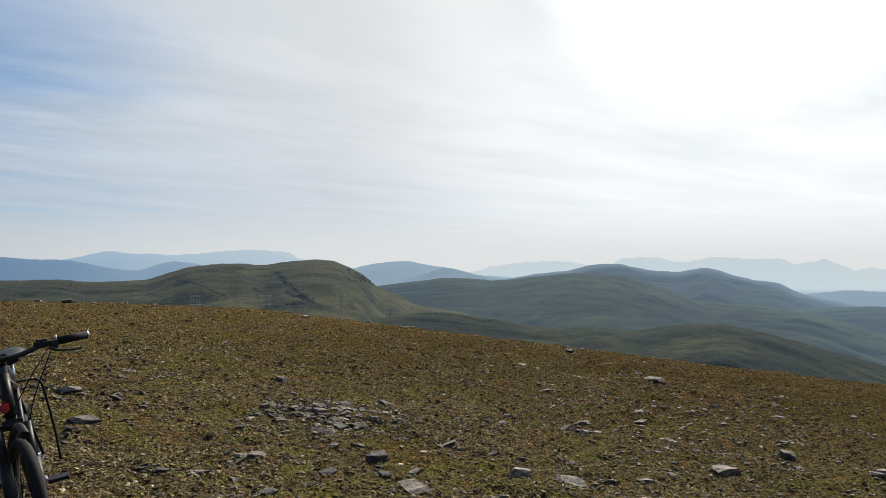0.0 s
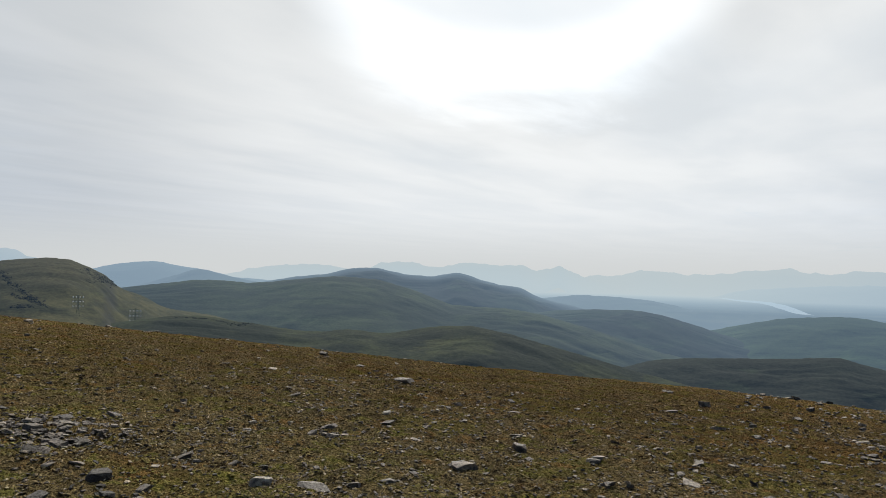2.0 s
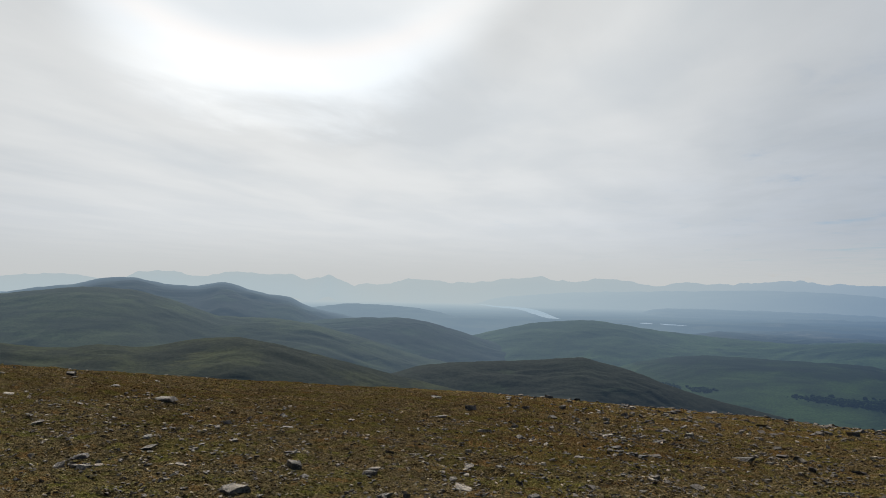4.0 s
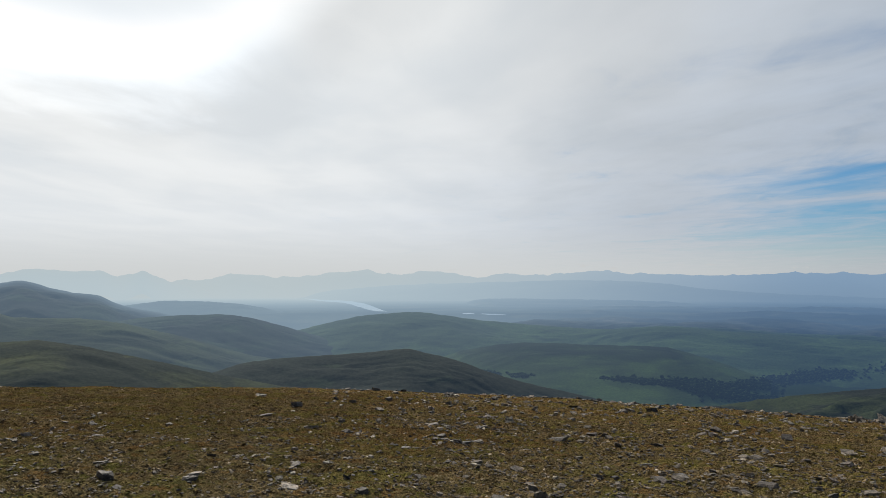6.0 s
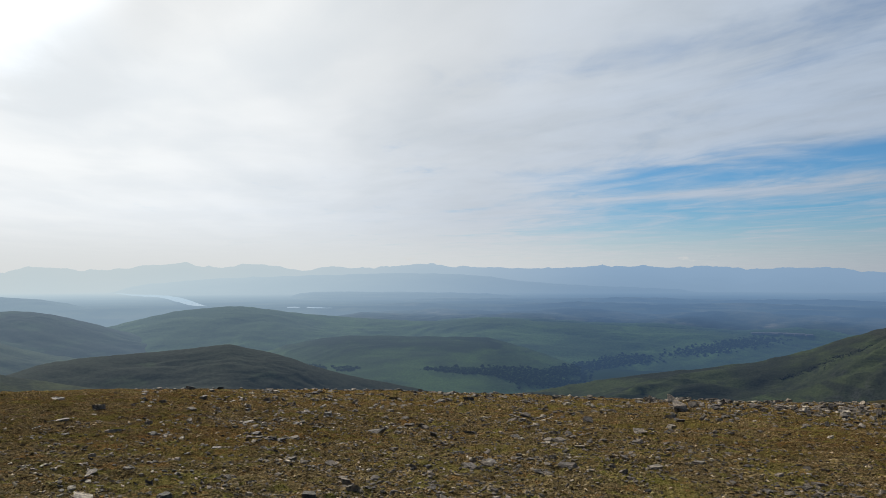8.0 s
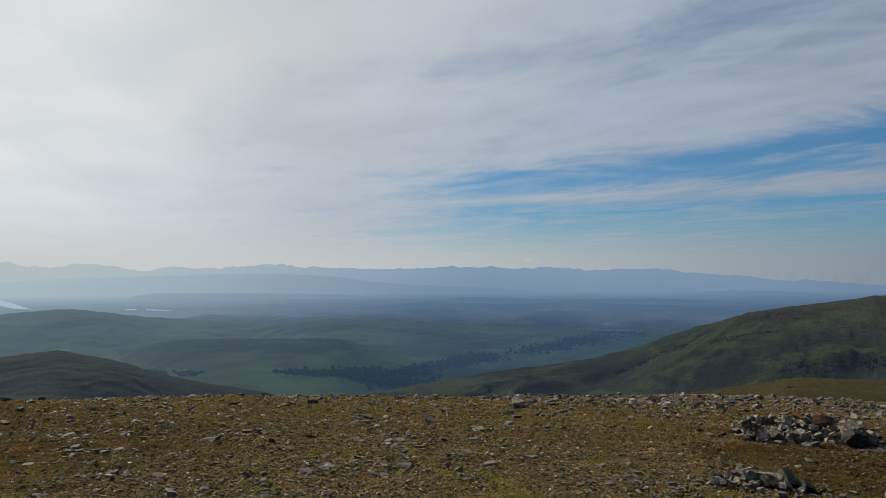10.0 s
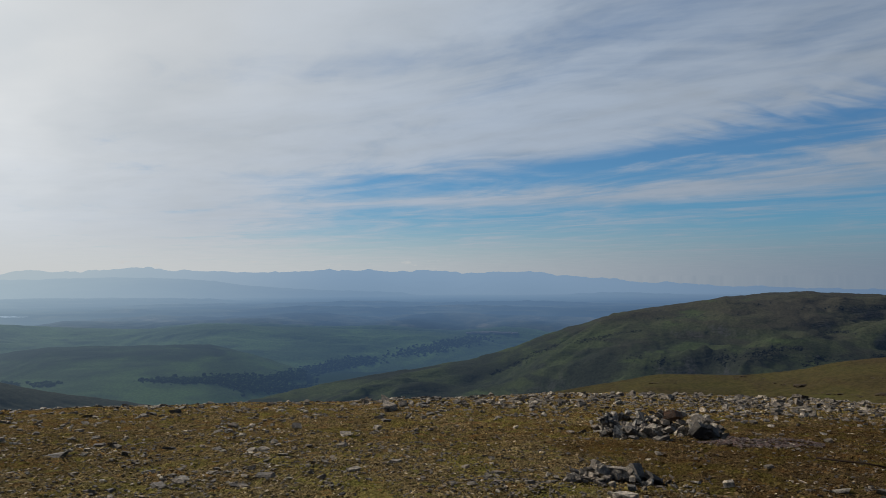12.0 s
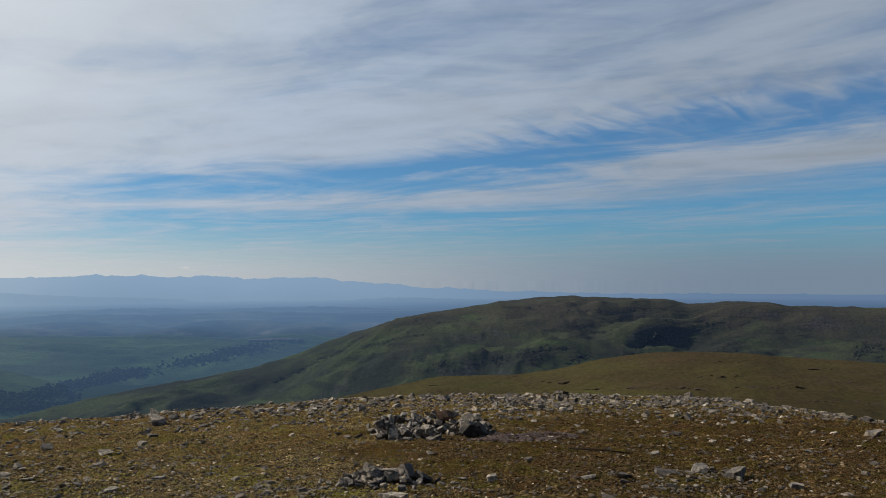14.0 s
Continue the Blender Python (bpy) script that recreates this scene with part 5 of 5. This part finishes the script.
def flakes(count, near, far):
    """Flat lifted scraps of moss and dead grass, four faces each."""
    r = near * (far / near) ** rng.uniform(0, 1, count)
    b = np.radians(rng.uniform(-24, 139, count))
    x, y = r * np.sin(b), r * np.cos(b)
    keep = rng.uniform(0, 1, count) < 0.35 + 0.65 * smooth(fbm(x / 0.45, y / 0.45, 3, 95), -0.3, 0.25)
    x, y, r = x[keep], y[keep], r[keep]
    k = len(x)
    w = 0.006 + 0.022 * rng.uniform(0, 1, k) ** 1.6 * np.clip(r / 7.0, 0.75, 2.4) ** 0.7
    a = rng.uniform(0, 2 * np.pi, k)[:, None] + np.linspace(0, 2 * np.pi, 5)[None, :4] + rng.uniform(-0.5, 0.5, (k, 4))
    d = w[:, None] * rng.uniform(0.55, 1.25, (k, 4))
    tip_x, tip_y = rng.normal(0, 0.36, k), rng.normal(0, 0.36, k)
    px, py = d * np.cos(a), d * np.sin(a)
    z = ground_height(x, y) + 0.006
    corner = np.stack([x[:, None] + px, y[:, None] + py, z[:, None] + px * tip_x[:, None] + py * tip_y[:, None] - 0.10 * w[:, None]], -1)
    top = np.stack([x, y, z + 0.36 * w], -1)[:, None]
    v = np.concatenate([corner, top], 1).reshape(-1, 3)
    t = np.array([(0, 1, 4), (1, 2, 4), (2, 3, 4), (3, 0, 4)])[None] + 5 * np.arange(k)[:, None, None]
    return v, t.reshape(-1, 3)


v_, t_ = flakes(140000, 4.0, 24.0)
flake = new("moss_flakes", tri_mesh("moss_flakes", v_, t_, flake_material()))
tagged(flake, "flat lifted scraps of brown moss and dead grass", "moss", kind="stuff")

MOSS = tuft_material()
v_, t_ = tufts(26000, 4.2, 24.0, 0.016, 0.004)
moss = new("moss_tufts", tri_mesh("moss_tufts", v_, t_, MOSS))
tagged(moss, "short brown and yellow moss and dry grass tufts", "grass", kind="stuff")


# ---- ring of piled stones, and a smaller heap before it ----
def cairn(name, label, x, y, build):
    base = new(name)
    base.location = (x, y, float(ground_height(x, y)))
    tagged(base, label, "cairn")
    bpy.context.view_layer.update()
    for px, py, width, tone, lift, blocky in build:
        ob = lay_stone(px, py, width, tone, blocky, 0.1, lift, "stone", None, 0.5)
        for key in ("label", "category", "group"):
            del ob[key]
        keep = ob.matrix_world.copy()
        ob.parent = base
        ob.matrix_parent_inverse = Matrix.Translation(base.location).inverted()
        ob.matrix_basis = keep
    return base


def ring_build(cx, cy, view):
    """Tumbled wall round a hollow, open towards the viewer's right."""
    across, along = heading(view + 90), heading(view)
    out = []
    for tier, (count, lift, spread) in enumerate(((104, 0.0, 0.24), (92, 0.11, 0.18), (76, 0.22, 0.14), (48, 0.33, 0.10), (18, 0.42, 0.08))):
        for i in range(count):
            a = 2 * math.pi * (i + pick.uniform(-0.4, 0.4)) / count
            if 5.0 < a < 5.7 or (tier > 2 and 3.6 < a < 6.0):
                continue
            rad = 1 + pick.gauss(0, spread)
            p = across * (0.06 + 0.88 * rad * math.cos(a)) + along * (0.66 * rad * math.sin(a))
            if math.cos(a) < 0 and tier < 3 and pick.random() < 0.4:
                p *= 0.55
            width = pick.uniform(0.09, 0.20) * (1.15 if tier == 0 else 1.0)
            out.append((cx + p.x, cy + p.y, width, [0, 1, 1, 2, 2, 1][pick.randrange(6)], lift * pick.uniform(0.55, 0.85), pick.random() < 0.7))
    for u, w, width, tone, lift in ((0.45, 0.6, 0.30, 0, 0.28), (0.78, -0.45, 0.28, 0, 0.10), (0.96, -0.35, 0.25, 0, 0.06), (0.82, 0.0, 0.26, 1, 0.24), (-0.5, -0.6, 0.28, 1, 0.05), (0.0, -0.65, 0.30, 1, 0.08)):
        p = across * u + along * w
        out.append((cx + p.x, cy + p.y, width, tone, lift, True))
    return out


cairn("stone_ring", "tumbled low ring of piled grey stones on turf", 13.93, -3.86, ring_build(13.93, -3.86, 105.5))


def heap_build(cx, cy, view):
    across, along = heading(view + 90), heading(view)
    out = []
    for i in range(110):
        u, w = pick.gauss(0, 0.36), pick.gauss(0, 0.28)
        fall = math.exp(-(u / 0.45) ** 2 - (w / 0.35) ** 2)
        p = across * (u - 0.05) + along * w
        out.append((cx + p.x, cy + p.y, pick.uniform(0.05, 0.12) + 0.10 * fall * pick.random(), [0, 1, 1, 1, 2][pick.randrange(5)], 0.15 * fall * pick.random(), pick.random() < 0.7))
    for u, w, width, tone, lift in ((-0.12, 0.0, 0.20, 2, 0.05), (0.05, -0.05, 0.24, 1, 0.06), (0.26, 0.08, 0.28, 0, 0.08), (0.44, 0.1, 0.22, 0, 0.03), (0.20, 0.2, 0.22, 0, 0.10)):
        p = across * u + along * w
        out.append((cx + p.x, cy + p.y, width, tone, lift, True))
    return out


rusty = stone_of_tone("rusty_schist", (0.12, 0.055, 0.03), (0.17, 0.08, 0.045), (0.22, 0.12, 0.07))
rust_shape = CHIPPED[25].copy()
rust_shape.materials[0] = rusty
rust_stone = new("rusty_stone", rust_shape)
rust_stone.matrix_world = Matrix.Translation((13.66, -4.20, float(ground_height(13.66, -4.20)) + 0.36)) @ pose(0, 0, 0, 15, 20, 40) @ Matrix.Diagonal((0.34, 0.30, 0.36, 1))
tagged(rust_stone, "rust orange stone lodged among piled grey stones", "stone")
ang_, dist_ = rng.uniform(0, 2 * np.pi, 700), np.sqrt(rng.uniform(0, 1, 700))
gx_, gy_ = 12.7 + 0.55 * dist_ * np.cos(ang_), -5.3 + 1.0 * dist_ * np.sin(ang_)
gs_ = rng.uniform(0.03, 0.08, 700)
red_gravel = new("red_gravel", joined("red_gravel", SLABS, (rng.integers(0, 20, 700), placed(gx_, gy_, ground_height(gx_, gy_) + 0.014, gs_, gs_, gs_)), stone_material("red_grit", False, (0.030, 0.014, 0.011), (0.055, 0.025, 0.019), (0.10, 0.055, 0.042))))
tagged(red_gravel, "dark red gritty soil and gravel beside the cairn", "gravel", kind="stuff")

cairn("stone_heap", "small heap of grey and pale stones on turf", 9.55, -2.25, heap_build(9.55, -2.25, 103.5))


# ---- a stick on the turf ----
BARK = plain_material("weathered_stick", (0.016, 0.011, 0.008), 1.0, 0.0, 0.4, 90.0, 0.03)
stick_ = [(10.75, -5.25), (10.45, -5.42), (10.2, -5.6), (9.95, -5.78)]
stick = new("stick")
stick.location = (10.35, -5.5, float(ground_height(10.35, -5.5)))
tagged(stick, "thin dark weathered stick lying on turf", "stick")
ob = part("shaft", tube([(x - 10.35, y + 5.5, float(ground_height(x, y)) - stick.location.z + 0.035) for x, y in stick_], 0.013, 7, [0.014, 0.013, 0.012, 0.008]), BARK, stick)


# ---- the bicycle, standing head on to the walk ----
BLACK = plain_material("black_paint", (0.006, 0.006, 0.007), 0.5, 0.0, 0.3, 40.0, 0.25)
RUBBER = plain_material("black_rubber", (0.008, 0.008, 0.008), 0.8, 0.0, 0.3, 80.0, 0.2)
CHROME = plain_material("worn_aluminium", (0.55, 0.55, 0.56), 0.3, 1.0, 0.15, 60.0)
RED = plain_material("red_paint", (0.35, 0.012, 0.02), 0.3, 0.0, 0.15, 30.0)
GLOSS = plain_material("glossy_black_plastic", (0.015, 0.015, 0.017), 0.12, 0.0, 0.2, 30.0)


def bicycle(x, y, heading_to, lean, steer):
    """Forward is +x, its left is +y. heading_to: bearing that it points to."""
    bike = new("bicycle")
    bike.matrix_world = (Matrix.Translation((x, y, float(ground_height(x, y)) - 0.035)) @ Matrix.Rotation(radians(90 - heading_to), 4, "Z")
                         @ Matrix.Rotation(radians(lean), 4, "X"))
    tagged(bike, "black and red mountain bicycle standing on the turf", "bicycle")
    R = 0.335
    rear, crank, seat = Vector((-1.08, 0, R)), Vector((-0.66, 0, 0.31)), Vector((-0.86, 0, 0.80))
    head_top, head_low = Vector((-0.245, 0, 0.95)), Vector((-0.18, 0, 0.755))
    frame_ = tube([head_low, crank], 0.024, 12)
    for a, b, rad in ((head_top + Vector((0, 0, -0.03)), seat, 0.019), (seat, crank, 0.017), (seat, rear + Vector((0, 0.06, 0)), 0.009), (seat, rear - Vector((0, 0.06, 0)), 0.009),
                      (crank, rear + Vector((0, 0.06, 0)), 0.010), (crank, rear - Vector((0, 0.06, 0)), 0.010)):
        other = tube([a, b], rad, 10)
        me = bpy.data.meshes.new("tmp")
        other.to_mesh(me)
        frame_.from_mesh(me)
        other.free()
        bpy.data.meshes.remove(me)
    part("frame", frame_, BLACK, bike)
    part("head_tube", tube([head_top, head_low], 0.025, 14), BLACK, bike)
    part("seat_post", tube([seat, Vector((-0.885, 0, 0.97))], 0.014, 10), CHROME, bike)
    seat = tube(bend([(-1.03, 0, 0.965), (-0.94, 0, 0.97), (-0.83, 0, 0.96), (-0.75, 0, 0.955)]), 0.05, 12, [0.05 + 0.03 * math.cos(math.pi * i / 36) for i in range(19)])
    for v in seat.verts:
        v.co.z = 0.965 + 0.5 * (v.co.z - 0.965)
    part("saddle", seat, BLACK, bike, "glossy black saddle")

    turn = Matrix.Translation(head_top) @ Matrix.Rotation(radians(steer), 4, (head_top - head_low).normalized()) @ Matrix.Translation(-head_top)

    def front(name, bm, mat, parent=None, label=""):
        bmesh.ops.transform(bm, matrix=turn, verts=bm.verts)
        return part(name, bm, mat, parent or bike, label)

    def wheel(name, centre, place):
        tyre_hub = place(name, tube([centre + Vector((0, -0.05, 0)), centre + Vector((0, 0.05, 0))], 0.02, 12), CHROME)
        place("tyre", hoop(centre, R - 0.028, 0.028, 10, 56), RUBBER, tyre_hub, "knobbly black tyre")
        place("rim", hoop(centre, R - 0.062, 0.010, 8, 48, squash=1.3), BLACK, tyre_hub)
        for i in range(28):
            a = 2 * math.pi * i / 28
            side = 0.03 if i % 2 else -0.03
            place("spoke", tube([centre + Vector((0.02 * math.cos(a + 0.8), side, 0.02 * math.sin(a + 0.8))), centre + Vector(((R - 0.07) * math.cos(a), 0, (R - 0.07) * math.sin(a)))], 0.0012, 4, caps=False), BLACK, tyre_hub)

    axle = Vector((0.0, 0, R))
    wheel("front_wheel", axle, front)
    wheel("rear_wheel", rear, lambda name, bm, mat, parent=None, label="": part(name, bm, mat, parent or bike, label))
    crown = Vector((-0.16, 0, 0.715))
    front("fork_crown", block((0.05, 0.13, 0.05), crown, 0.4), GLOSS)
    for side in (-0.062, 0.062):
        leg = front("fork_leg", tube([crown + Vector((0, side, 0)), Vector((-0.07, side, 0.52))], 0.019, 10), BLACK)
        front("fork_slider", tube([Vector((-0.085, side, 0.55)), axle + Vector((0.0, side, 0.0))], 0.028, 12), BLACK, leg, "black fork slider")
    front("mudguard", tube(bend([(0.10, 0, 0.70), (0.0, 0, 0.725), (-0.10, 0, 0.70), (-0.2, 0, 0.64), (-0.28, 0, 0.55)]), 0.02, 8), BLACK)
    top = head_top + Vector((-0.01, 0, 0.05))
    clamp = top + Vector((0.06, 0, 0.035))
    front("stem", tube(bend([head_top + Vector((0, 0, -0.01)), top, clamp]), 0.021, 12), GLOSS)
    bar = front("handlebar", tube(bend([clamp + Vector((-0.05, -0.39, 0.045)), clamp + Vector((-0.025, -0.2, 0.035)), clamp + Vector((0, -0.06, 0)), clamp + Vector((0, 0.06, 0)), clamp + Vector((-0.025, 0.2, 0.035)), clamp + Vector((-0.05, 0.39, 0.045))]), 0.0125, 10), BLACK)
    for s in (-1, 1):
        front("grip", tube([clamp + Vector((-0.033, s * 0.255, 0.038)), clamp + Vector((-0.05, s * 0.395, 0.046))], 0.0205, 12), RUBBER, bar, "black rubber grip")
        front("grip_end", tube([clamp + Vector((-0.05, s * 0.394, 0.046)), clamp + Vector((-0.051, s * 0.404, 0.0465))], 0.0195, 12), CHROME, bar, "pale metal bar end")
        front("shifter", block((0.05, 0.07, 0.04), clamp + Vector((-0.02, s * 0.175, 0.040)), 0.3), BLACK, bar)
        front("brake_clamp", block((0.035, 0.04, 0.045), clamp + Vector((0.0, s * 0.225, 0.022)), 0.25), BLACK, bar)
        front("brake_lever", tube(bend([clamp + Vector((0.015, s * 0.20, 0.015)), clamp + Vector((0.055, s * 0.235, 0.0)), clamp + Vector((0.05, s * 0.31, -0.008)), clamp + Vector((0.04, s * 0.345, -0.004))]), 0.006, 8), BLACK, bar)
        front("bell", tube([clamp + Vector((-0.01, s * 0.24, 0.045)), clamp + Vector((-0.01, s * 0.24, 0.072))], 0.007, 8), CHROME, bar) if s > 0 else None
        front("cable", tube(bend([clamp + Vector((0.02, s * 0.20, 0.02)), clamp + Vector((0.09, s * 0.12, -0.06)), clamp + Vector((0.10, s * 0.05, -0.16)), clamp + Vector((0.02, s * 0.02, -0.25))]), 0.003, 6), RUBBER, bar)
        front("hose", tube(bend([clamp + Vector((0.03, s * 0.21, 0.01)), clamp + Vector((0.07, s * 0.15, -0.09)), clamp + Vector((0.06, s * 0.09, -0.24)), clamp + Vector((0.03, s * 0.07, -0.36))]), 0.003, 6), RUBBER, bar)
    # small block standing in for a red logo on the frame
    front("red_logo", block((0.02, 0.04, 0.05), head_low + Vector((0.045, -0.03, 0.05)), 0.45), RED, None, "small red block in place of a red frame logo")
    ring_ = part("chainring", hoop(crank + Vector((0, -0.055, 0)), 0.085, 0.006, 6, 32), BLACK, bike)
    for s, down in ((-1, -1), (1, 1)):
        arm_end = crank + Vector((0.15 * down, s * 0.08, 0.01 * down))
        arm = part("crank_arm", tube([crank + Vector((0, s * 0.06, 0)), arm_end], 0.011, 8), CHROME, bike)
        pedal = part("pedal", block((0.09, 0.10, 0.018), arm_end + Vector((0, s * 0.055, 0)), 0.2), BLACK, arm, "black pedal with pale pins")
    rack = part("rack", tube(bend([(-0.80, 0.10, 0.83), (-0.80, 0.13, 0.80), (-0.84, 0.14, 0.70), (-0.86, 0.15, 0.50), (-0.86, 0.15, 0.34)]), 0.007, 8), BLACK, bike, "thin black rack tube")
    part("rack_top", tube([(-0.80, 0.10, 0.83), (-0.80, -0.10, 0.83)], 0.007, 8), BLACK, bike)
    return bike


bicycle(-1.285, 3.86, 162.6, 11.0, 14.0)
